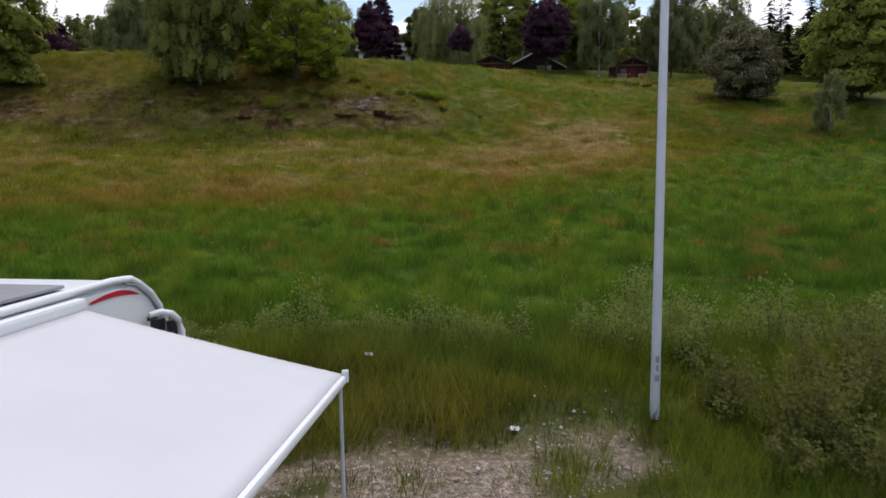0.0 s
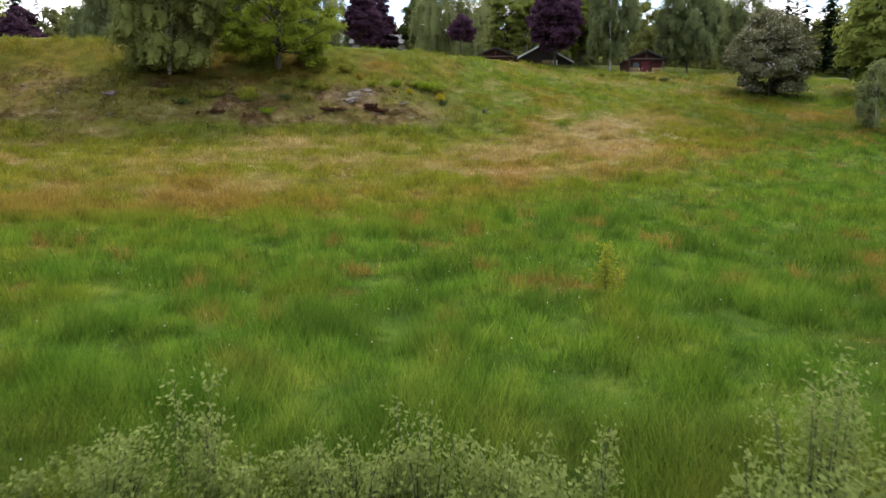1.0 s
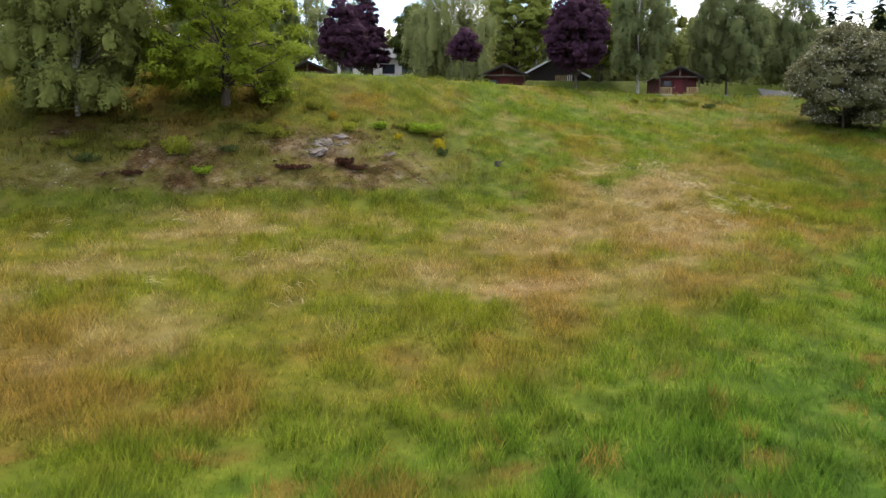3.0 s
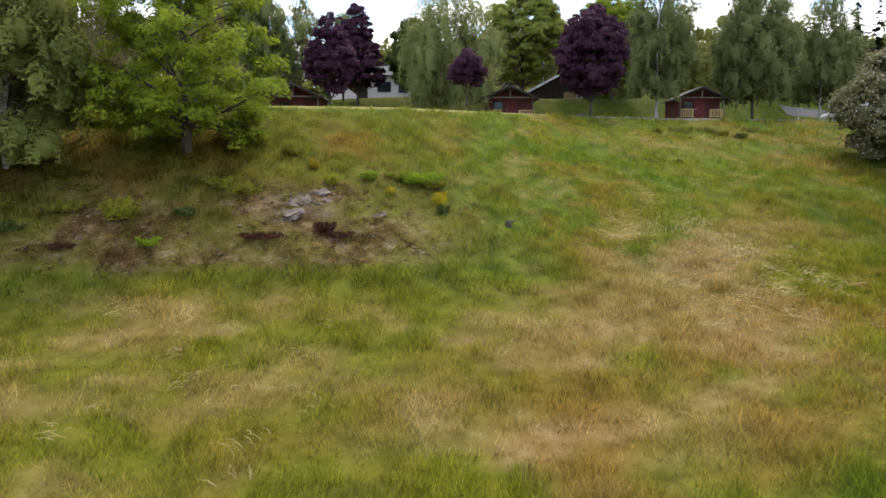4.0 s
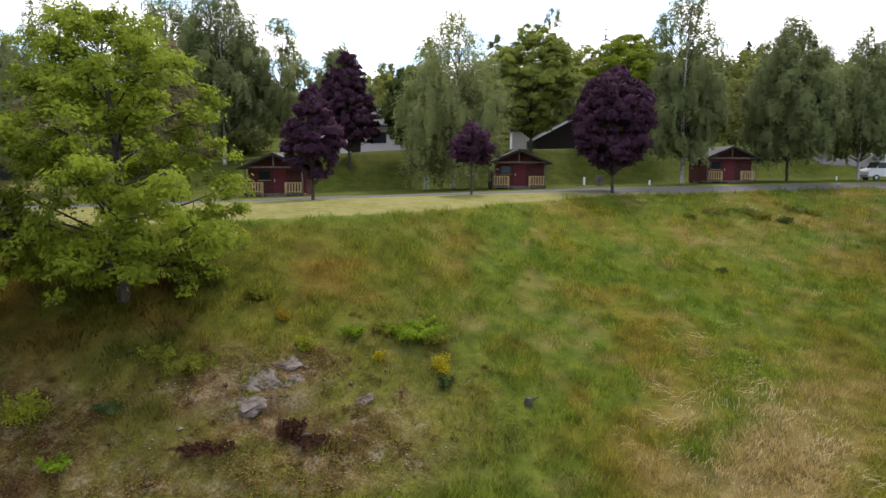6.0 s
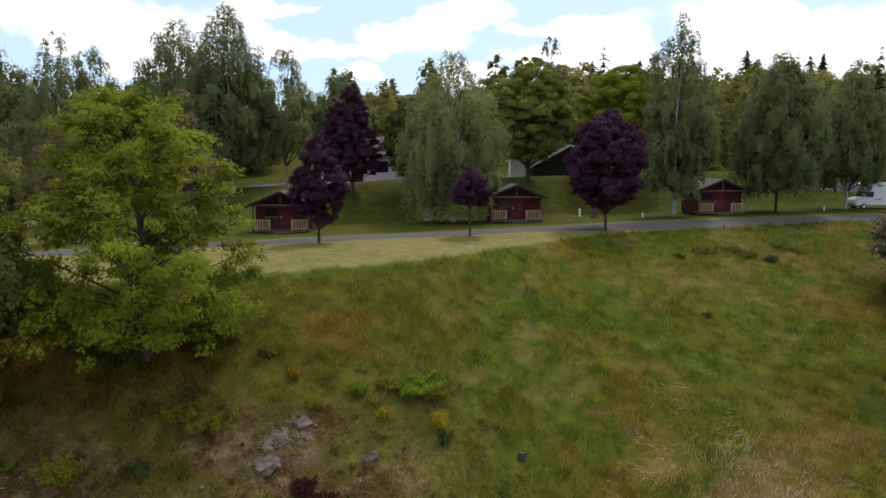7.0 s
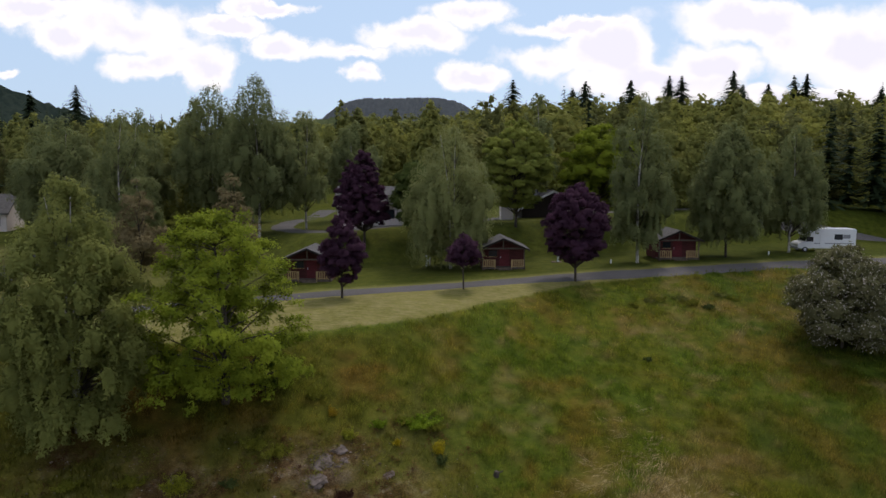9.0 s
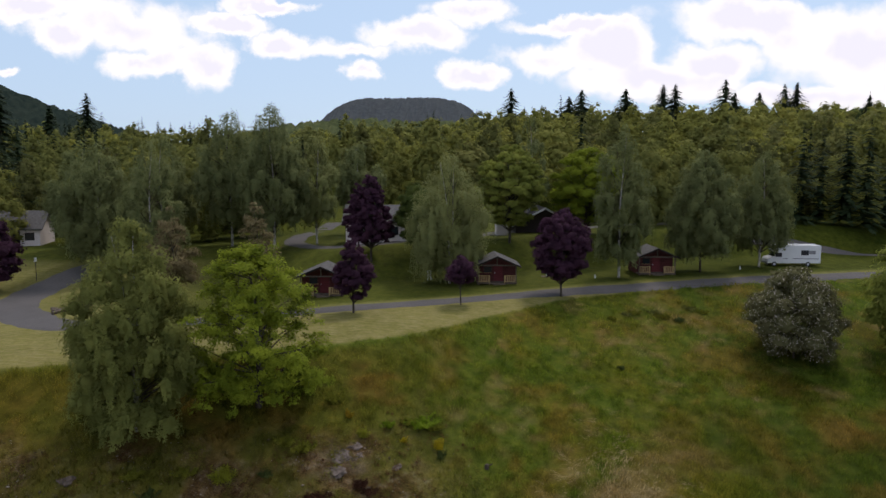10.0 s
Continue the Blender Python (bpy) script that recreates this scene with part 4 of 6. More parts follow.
# tall firs that stand out on the skyline
for k, (x, y, top, w) in enumerate(((-100, 178, 48, 6), (-93, 186, 43.5, 5), (-107, 172, 46, 6), (-140, 300, 58, 8), (27.8, 300, 60.5, 8), (55.7, 300, 60, 9), (50, 296, 57, 8), (73.2, 300, 60.5, 8), (88, 300, 62.2, 8), (93.7, 303, 62.8, 8), (112.6, 300, 64.2, 9), (118.4, 305, 59.6, 6), (125.2, 298, 59, 7), (136, 300, 62.6, 7), (142, 302, 63.4, 7.5), (170, 300, 58, 7))):
    z_here = float(land(x, y))
    fir("fir_tree", x, y, max(14.0, top - z_here), w * 2.3, "tall dark fir standing above the woods", 200 + k, low=0.25, tiers=19, branch=15, cards=5, size=0.72, taper=0.85)


def build_wood():
    """The woods on the slopes behind, as one sheet of trees."""
    r = np.random.default_rng(99)
    sorts = {}
    for sort, (h, w, lumps, per, size, lump, hang, form) in {"round": (12.5, 9.6, 28, 44, 0.36, 0.17, 0.0, DOME), "tall": (15, 7.6, 28, 44, 0.34, 0.17, 1.4, BIRCH), "near": (13.5, 8.8, 34, 76, 0.23, 0.155, 1.0, BIRCH), "far": (12.5, 9.6, 18, 24, 0.50, 0.20, 0.0, DOME)}.items():
        made = []
        for _ in range(6):
            cs, rs = crown_lumps(h, 0.6, w, lumps, r, form, lump)
            p, out = lump_points(cs, rs, per, r, 0.8, hang)
            v, f, n = joined(soft_leaves(p, size, r, out, 0.35, 0.3, 0.7), lump_cores(cs, rs, r, 0.8, hang * 0.6, False, 0.60))
            made.append((v, f, n))
        sorts[sort] = made
    firs = [fir_arrays(15, 6.5, r, 16, 8, 3, taper=0.7)[0] for _ in range(3)]
    spots = []
    for _ in range(16000):
        y = 112 + 300 * r.uniform() ** 1.2
        x = r.uniform(-0.75, 0.85) * (y + 10)
        keep = y > wood_edge(x)
        if -26 < x < -12 and y < 165:
            keep = False
        if keep and all((x - a) ** 2 + (y - b) ** 2 > (4.9 + 0.012 * y) ** 2 for a, b in spots):
            spots.append((x, y))
        if len(spots) >= 740:
            break
    hedge = [(57 + 3.1 * i + r.uniform(-1, 1), 127.5 - 0.28 * (3.1 * i) + r.uniform(-1.5, 2.5)) for i in range(16)]
    vl, fl, nl, tl, vf, count = [], [], [], [], [], 0
    for x, y in spots + hedge:
        z = float(land(x, y)) - 0.3
        conifer = (x, y) in hedge or r.uniform() < (0.60 if x > 62 and y < 150 else 0.05 + 0.10 * (y > 260) + 0.35 * (x < -70))
        s = r.uniform(0.8, 1.25)
        a = r.uniform(0, 6.28)
        rot = np.array([[math.cos(a), -math.sin(a), 0], [math.sin(a), math.cos(a), 0], [0, 0, 1]])
        grow = np.array([s, s, s * r.uniform(0.88, 1.12)])
        if conifer:
            vf.append(firs[r.integers(3)] @ rot.T * grow + [x, y, z])
            continue
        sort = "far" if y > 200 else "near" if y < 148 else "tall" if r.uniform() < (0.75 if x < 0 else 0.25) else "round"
        v, f, n = sorts[sort][r.integers(6)]
        vl.append(v @ rot.T * grow + [x, y, z])
        fl.append(f + count)
        count += len(v)
        nl.append(n @ rot.T)
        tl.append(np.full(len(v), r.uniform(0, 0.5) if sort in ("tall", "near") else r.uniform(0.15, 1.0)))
    v = np.concatenate(vl)
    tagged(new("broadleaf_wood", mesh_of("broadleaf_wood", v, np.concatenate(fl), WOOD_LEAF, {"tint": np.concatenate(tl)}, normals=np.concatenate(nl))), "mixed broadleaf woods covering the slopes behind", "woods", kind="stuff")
    v = np.concatenate(vf)
    tagged(new("fir_wood", mesh_of("fir_wood", v, np.arange(len(v)).reshape(-1, 4), FIR_NEEDLE)), "dark firs standing among the woods behind", "woods", kind="stuff")


build_wood()


def far_hill(name, cx, cy, rx, ry, top, steep, label, c0, c1, seed, jag=7.0):
    """A distant wooded hill with a ragged crest of trees."""
    r = np.random.default_rng(seed)
    nx, ny = 260, 40
    u, v = np.meshgrid(np.linspace(-1.25, 1.25, nx), np.linspace(-1.2, 0.4, ny), indexing="ij")
    x, y = cx + u * rx, cy + v * ry
    z = top * np.exp(-(np.abs(u) ** steep) * 1.6) * np.exp(-(v ** 2) * 1.4)
    z = z + jag * (r.random((nx, ny)) - 0.5) + jag * 0.8 * (fnoise(x, y, 60) - 0.5)
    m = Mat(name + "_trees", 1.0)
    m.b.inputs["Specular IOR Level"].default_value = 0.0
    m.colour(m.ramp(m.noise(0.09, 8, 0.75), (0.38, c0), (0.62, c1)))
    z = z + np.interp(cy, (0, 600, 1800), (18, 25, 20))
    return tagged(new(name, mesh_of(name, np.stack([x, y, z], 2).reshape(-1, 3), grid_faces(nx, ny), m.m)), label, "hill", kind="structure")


# pale blue-grey tones here put the distance haze into the forest's colour
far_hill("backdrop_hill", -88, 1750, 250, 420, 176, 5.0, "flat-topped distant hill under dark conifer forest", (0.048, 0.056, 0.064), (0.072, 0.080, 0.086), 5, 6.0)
far_hill("backdrop_ridge", -560, 620, 320, 260, 118, 2.0, "dark wooded hillside falling towards the valley", (0.012, 0.020, 0.018), (0.028, 0.038, 0.030), 6, 9.0)
far_hill("backdrop_slope", 420, 560, 380, 170, 50, 2.5, "long wooded ridge behind the campsite", (0.014, 0.026, 0.010), (0.036, 0.056, 0.020), 8, 9.0)
far_hill("backdrop_rise", -30, 760, 300, 200, 52, 3.0, "lighter wooded rise in front of the distant hill", (0.034, 0.046, 0.022), (0.092, 0.106, 0.048), 9, 9.0)

# ---------------------------------------------------------------- things


def part(name, bm, material, parent, label=""):
    me = bpy.data.meshes.new(name)
    bm.normal_update()
    bm.to_mesh(me)
    bm.free()
    me.materials.append(material)
    ob = new(name, me)
    ob.parent = parent
    if label:
        ob["label"] = label
    return ob


def thing(name, m, label, category, group=""):
    ob = tagged(new(name), label, category, group)
    ob.empty_display_size = 0.4
    ob.matrix_world = m
    return ob


def box(bm, x0, x1, y0, y1, z0, z1, bevel=0.0):
    """A box into bm, its edges softened."""
    r = bmesh.ops.create_cube(bm, size=1)
    vs = r["verts"]
    bmesh.ops.scale(bm, vec=(x1 - x0, y1 - y0, z1 - z0), verts=vs)
    bmesh.ops.translate(bm, vec=((x0 + x1) / 2, (y0 + y1) / 2, (z0 + z1) / 2), verts=vs)
    if bevel:
        es = list({e for v in vs for e in v.link_edges})
        bmesh.ops.bevel(bm, geom=es, offset=bevel, segments=2, affect="EDGES", profile=0.6)
    return bm


def boxed(*a, bevel=0.0):
    return box(bmesh.new(), *a, bevel=bevel)


def rod(bm, p, q, r0, r1=None, sides=10):
    """A round bar from p to q."""
    p, q = Vector(p), Vector(q)
    r1 = r0 if r1 is None else r1
    res = bmesh.ops.create_cone(bm, cap_ends=True, segments=sides, radius1=r0, radius2=r1, depth=(q - p).length)
    m = Matrix.Translation((p + q) / 2) @ (q - p).to_track_quat("Z", "Y").to_matrix().to_4x4()
    bmesh.ops.transform(bm, matrix=m, verts=res["verts"])
    return bm


def slab(profile, y0, y1):
    """A profile of (x, z) drawn out along y."""
    bm = bmesh.new()
    a = [bm.verts.new((x, y0, z)) for x, z in profile]
    b = [bm.verts.new((x, y1, z)) for x, z in profile]
    bm.faces.new(a[::-1])
    bm.faces.new(b)
    n = len(profile)
    for i in range(n):
        bm.faces.new((a[i], a[(i + 1) % n], b[(i + 1) % n], b[i]))
    bmesh.ops.recalc_face_normals(bm, faces=bm.faces)
    return bm


WHITE_COAT = plain("white_coat", (0.60, 0.61, 0.64), 0.32, vary=0.03, scale=1.2)
CANVAS = plain("awning_canvas", (0.46, 0.46, 0.505), 0.75, vary=0.04, scale=0.8)
GREY_TRIM = plain("grey_trim", (0.20, 0.20, 0.22), 0.5)
BLACK_TRIM = plain("black_trim", (0.015, 0.015, 0.018), 0.45)
RED_COAT = plain("red_stripe", (0.42, 0.012, 0.03), 0.4)
POST_GREY = plain("galvanised_post", (0.44, 0.46, 0.52), 0.45, 0.25, vary=0.10, scale=1.5)
GLASS_DARK = plain("dark_glass", (0.02, 0.024, 0.03), 0.08)
RED_BOARD = make_boards("dark_red_boards", (0.048, 0.012, 0.012), (0.100, 0.023, 0.022))
DOOR_RED = make_boards("red_door_boards", (0.080, 0.013, 0.016), (0.150, 0.025, 0.030), 0.1)
RAIL_WOOD = make_bark("pale_rail_wood", (0.24, 0.16, 0.07), (0.42, 0.30, 0.15))
ROOF_GREY = make_bark("roof_felt", (0.046, 0.044, 0.044), (0.100, 0.097, 0.099), (2, 2, 2))
ROOF_DARK = make_bark("dark_roof_felt", (0.014, 0.013, 0.013), (0.030, 0.028, 0.028), (2, 2, 2))
DECK_WOOD = make_bark("deck_wood", (0.06, 0.045, 0.035), (0.14, 0.11, 0.085))
PALE_STONE = make_bark("pale_lilac_stone", (0.042, 0.030, 0.020), (0.150, 0.120, 0.108), (2.2, 2.2, 2.2))
STONE = make_bark("grey_stone", (0.046, 0.034, 0.027), (0.140, 0.108, 0.088), (1.5, 1.5, 1.5))
RENDER_WHITE = plain("white_house_wall", (0.62, 0.56, 0.55), 0.85, vary=0.06)
DARK_BOARD = make_boards("dark_brown_boards", (0.014, 0.010, 0.009), (0.035, 0.026, 0.022))


def lamp_post():
    base = thing("lamp_post", pose(2.93, 9.5, -0.12, 0.0, -0.5, 0), "tall plain grey-white metal post at the gravel's edge", "post")
    bm = bmesh.new()
    rod(bm, (0, 0, -0.2), (0, 0, 9.0), 0.068, 0.046, 20)
    part("shaft", bm, POST_GREY, base)
    bm = bmesh.new()
    rod(bm, (0, 0, 0.0), (0, 0, 0.22), 0.074, 0.073, 20)
    part("foot_collar", bm, BLACK_TRIM, base, "dark stained foot of the post")
    for z, w in ((1.02, 0.05), (0.76, 0.06), (0.9, 0.03)):
        bm = bmesh.new()
        box(bm, -w / 2, w / 2, -0.072, -0.060, z, z + 0.09, 0.01)
        part("sticker", bm, GREY_TRIM, base, "torn dark remains of a sticker")


lamp_post()


def motorhome_near():
    m = pose(-3.0, 6.0, -0.13, 0, 0, -6)
    van = thing("motorhome", m, "white motorhome with its awning out, red stripe on the side", "motorhome")
    # seen along its length: y is ahead, x to the awning's side
    prof = [(-5.2, 0.4), (-5.2, 2.50), (-5.1, 2.60), (0.32, 2.62), (0.62, 2.60), (0.78, 2.53), (0.98, 2.41), (1.14, 2.25), (1.26, 2.05), (1.36, 1.8), (1.75, 1.45), (2.25, 1.18), (2.45, 0.95), (2.45, 0.4)]
    bm = slab(prof, -2.2, 0.0)
    bmesh.ops.transform(bm, matrix=Matrix(((0, 1, 0, 0), (1, 0, 0, 0), (0, 0, 1, 0), (0, 0, 0, 1))), verts=bm.verts)
    bmesh.ops.recalc_face_normals(bm, faces=bm.faces)
    bmesh.ops.bevel(bm, geom=[e for e in bm.edges if e.calc_length() < 6 and abs(e.verts[0].co.x - e.verts[1].co.x) < 0.01], offset=0.05, segments=3, affect="EDGES")
    part("body", bm, WHITE_COAT, van)
    # the raised rim that runs along the roof and round the nose
    rim = Wood()
    line = [(-0.02, y, z + 0.02) for y, z in [(-5.0, 2.60), (-2.0, 2.61), (0.32, 2.62), (0.62, 2.60), (0.78, 2.53), (0.98, 2.41), (1.14, 2.25), (1.26, 2.05), (1.36, 1.8)]]
    rim.limb(line, 0.036, 0.030, 10)
    v, f = rim.arrays()
    o = new("roof_rim", mesh_of("roof_rim", v, f, WHITE_COAT, None, True))
    o.parent = van
    seam = Wood()
    seam.limb([(0.012, y, z) for y, z in [(0.46, 2.60), (0.66, 2.55), (0.78, 2.48), (0.90, 2.40), (1.06, 2.24), (1.18, 2.02), (1.28, 1.78)]], 0.012, 0.012, 6)
    v, f = seam.arrays()
    o = new("rubber_seam", mesh_of("rubber_seam", v, f, GREY_TRIM, None, True))
    o.parent, o["label"] = van, "dark grey rubber seam"
    # red swoosh
    bm = bmesh.new()
    top, low = [], []
    for i in range(15):
        u = i / 14
        y = -0.07 + 0.81 * u
        top.append(bm.verts.new((0.006, y, np.interp(y, (-0.07, 0.16, 0.38, 0.58, 0.74), (2.515, 2.545, 2.55, 2.518, 2.455)))))
        low.append(bm.verts.new((0.006, y, np.interp(y, (-0.07, 0.16, 0.38, 0.62, 0.74), (2.495, 2.503, 2.50, 2.472, 2.450)))))
    for i in range(14):
        bm.faces.new((low[i], low[i + 1], top[i + 1], top[i]))
    part("red_stripe", bm, RED_COAT, van, "curved red stripe")
    part("roof_panel", boxed(-1.25, -0.22, -3.0, -0.05, 2.635, 2.665, bevel=0.01), GREY_TRIM, van, "flat dark grey solar panel")
    part("roof_hatch", boxed(-1.75, -1.30, -0.9, -0.35, 2.63, 2.74, bevel=0.04), WHITE_COAT, van, "white roof hatch")
    part("windscreen", slab([(1.285, 2.10), (1.30, 2.12), (1.40, 1.82), (1.695, 1.50), (1.685, 1.47)], -2.05, -0.15), GLASS_DARK, van)
    van.children[-1].data.transform(Matrix(((0, 1, 0, 0), (1, 0, 0, 0), (0, 0, 1, 0), (0, 0, 0, 1))))
    # mirror
    shell = Wood()
    shell.limb([(0.10, 0.72, 2.25), (0.18, 0.80, 2.27), (0.24, 0.88, 2.24), (0.26, 0.97, 2.16), (0.26, 1.03, 2.04), (0.26, 1.05, 1.80)], 0.030, 0.040, 10)
    v, f = shell.arrays()
    mir = new("mirror", mesh_of("mirror", v, f, WHITE_COAT, None, True))
    mir.parent, mir["label"] = van, "curved white mirror arm"
    part("mirror_glass", boxed(0.07, 0.17, 0.78, 0.90, 1.80, 2.20, bevel=0.012), BLACK_TRIM, mir, "black mirror face")
    part("mirror_glass", boxed(0.19, 0.245, 0.86, 1.00, 1.80, 2.17, bevel=0.012), BLACK_TRIM, mir, "black mirror face")
    part("mirror_arm", boxed(0.03, 0.11, 0.80, 0.86, 2.17, 2.22, bevel=0.01), BLACK_TRIM, mir, "black mirror bracket")
    for y0 in (-3.6, 1.5):
        bm = bmesh.new()
        rod(bm, (-0.02, y0, 0.35), (-0.26, y0, 0.35), 0.34, 0.34, 24)
        part("wheel", bm, BLACK_TRIM, van, "black road wheel")
        bm = bmesh.new()
        rod(bm, (-1.94, y0, 0.35), (-2.18, y0, 0.35), 0.34, 0.34, 24)
        part("wheel", bm, BLACK_TRIM, van, "black road wheel")
    # awning
    part("awning_case", boxed(0.0, 0.10, -3.8, -0.24, 2.485, 2.595, bevel=0.03), WHITE_COAT, van)
    bm = bmesh.new()
    rows = []
    for i in range(21):
        u = i / 20
        rows.append([bm.verts.new((0.08 + 2.08 * u, -0.27 + 0.31 * u - 3.4 * k / 16, 2.495 - 0.57 * u - 0.012 * math.sin(u * math.pi) * (1 - 0.3 * math.sin(k / 16 * math.pi)))) for k in range(17)])
    for i in range(20):
        for k in range(16):
            bm.faces.new((rows[i][k], rows[i + 1][k], rows[i + 1][k + 1], rows[i][k + 1]))
    for f in bm.faces:
        f.smooth = True
    cloth = part("awning", bm, CANVAS, van, "taut white awning canvas")
    mod = cloth.modifiers.new("thick", "SOLIDIFY")
    mod.thickness = 0.006
    part("awning_front_rail", boxed(2.12, 2.20, -3.4, 0.03, 1.85, 1.925, bevel=0.025), WHITE_COAT, van)
    part("rail_cap", boxed(2.155, 2.215, 0.025, 0.055, 1.86, 1.97, bevel=0.012), WHITE_COAT, van, "upturned white end cap")
    for y0 in (-0.03, -3.2):
        bm = bmesh.new()
        rod(bm, (2.16, y0, 1.86), (2.19, y0, 0.0), 0.016, 0.016, 8)
        part("awning_leg", bm, POST_GREY, van, "thin metal awning leg")


motorhome_near()


def cabin_at(x, y, z, turn, label):
    """A small camping cabin: its porch looks along -y."""
    c = thing("cabin", pose(x, y, z, 0, 0, turn), label, "cabin", "cabins along the road")
    w, d = 2.28, 4.6            # half width, depth; porch 0 to 1.25
    part("deck", boxed(-w, w, 0.0, 1.3, 0.10, 0.24, bevel=0.01), DECK_WOOD, c, "weathered porch boards")
    part("side_wall", boxed(-w, -w + 0.1, 1.25, d, 0.1, 2.25), RED_BOARD, c)
    part("side_wall", boxed(w - 0.1, w, 1.25, d, 0.1, 2.25), RED_BOARD, c)
    part("back_wall", boxed(-w + 0.1, w - 0.1, d - 0.1, d, 0.1, 2.25), RED_BOARD, c)
    part("front_wall", boxed(-w + 0.1, w - 0.1, 1.25, 1.35, 0.1, 2.25), RED_BOARD, c)
    for y0 in (1.25, d - 0.1):
        part("gable", slab([(-w, 2.25), (w, 2.25), (0, 3.22)], y0, y0 + 0.1), RED_BOARD, c)
    door = part("door", boxed(-0.30, 0.72, 1.20, 1.25, 0.24, 2.12, bevel=0.01), DOOR_RED, c, "red plank door")
    part("door_handle", boxed(-0.22, -0.16, 1.15, 1.20, 1.12, 1.30, bevel=0.01), POST_GREY, door, "small metal handle")
    win = part("window", boxed(-1.45, -0.55, 1.215, 1.25, 1.25, 1.95, bevel=0.01), DARK_BOARD, c, "dark window frame")
    part("pane", boxed(-1.39, -0.61, 1.205, 1.216, 1.31, 1.89), GLASS_DARK, win)
    part("sill", boxed(-1.5, -0.5, 1.15, 1.25, 1.20, 1.25, bevel=0.01), RAIL_WOOD, win, "pale window sill")
    # roof in two slopes with a small overhang
    for s in (-1, 1):
        part("roof_slope", slab([(0, 3.36), (0, 3.24), (s * (w + 0.42), 2.06), (s * (w + 0.42), 2.18)], -0.28, d + 0.25), ROOF_GREY, c, "grey felt roof slope")
        part("barge_board", slab([(0, 3.33), (0, 3.15), (s * (w + 0.44), 2.00), (s * (w + 0.44), 2.16)], -0.32, -0.285), DARK_BOARD, c, "dark barge board")
        part("porch_post", boxed(s * (w - 0.12) - 0.06, s * (w - 0.12) + 0.06, 0.0, 0.12, 0.0, 2.2, bevel=0.01), DECK_WOOD, c, "dark timber porch post")
        inner = s * (w - 0.12 - 1.30)
        part("inner_post", boxed(inner - 0.05, inner + 0.05, 0.0, 0.10, 0.0, 1.08, bevel=0.01), RAIL_WOOD, c, "pale timber post")
        a, b = sorted((inner, s * (w - 0.12)))
        part("top_rail", boxed(a, b, -0.02, 0.05, 1.02, 1.09, bevel=0.01), RAIL_WOOD, c, "pale timber rail")
        part("bottom_rail", boxed(a, b, 0.0, 0.05, 0.36, 0.43, bevel=0.01), RAIL_WOOD, c, "pale timber rail")
        for i in range(6):
            x0 = a + 0.12 + (b - a - 0.24) * i / 5
            part("rail_slat", boxed(x0 - 0.055, x0 + 0.055, -0.045, -0.02, 0.30, 1.04, bevel=0.006), RAIL_WOOD, c, "pale timber slat")
        for i in range(3):
            part("foundation_block", boxed(s * (w - 0.2) - 0.15, s * (w - 0.2) + 0.15, 0.1 + i * 2.1, 0.4 + i * 2.1, -0.35, 0.1, bevel=0.02), STONE, c, "concrete foot")
    part("tie_beam", boxed(-w - 0.1, w + 0.1, -0.02, 0.10, 2.16, 2.30, bevel=0.01), DECK_WOOD, c, "weathered tie beam")
    part("king_post", boxed(-0.06, 0.06, 0.0, 0.09, 2.30, 3.15, bevel=0.01), DECK_WOOD, c)
    part("step", boxed(-0.5, 0.9, -0.35, 0.0, -0.1, 0.10, bevel=0.01), DECK_WOOD, c, "wooden porch step")
    return c


def z_at(x, y):
    return float(land(x, y))


cabin_at(-12.8, 89.7, z_at(-12.8, 89.7) - 0.02, 0, "dark red boarded cabin with grey roof beside a purple maple")
cabin_at(6.45, 95.3, z_at(6.45, 95.3) - 0.02, 0, "dark red boarded cabin with pale porch rails on the lawn")
cabin_at(26.2, 99.9, z_at(26.2, 99.9) - 0.02, 0, "dark red boarded cabin with pale porch rails beside a birch")


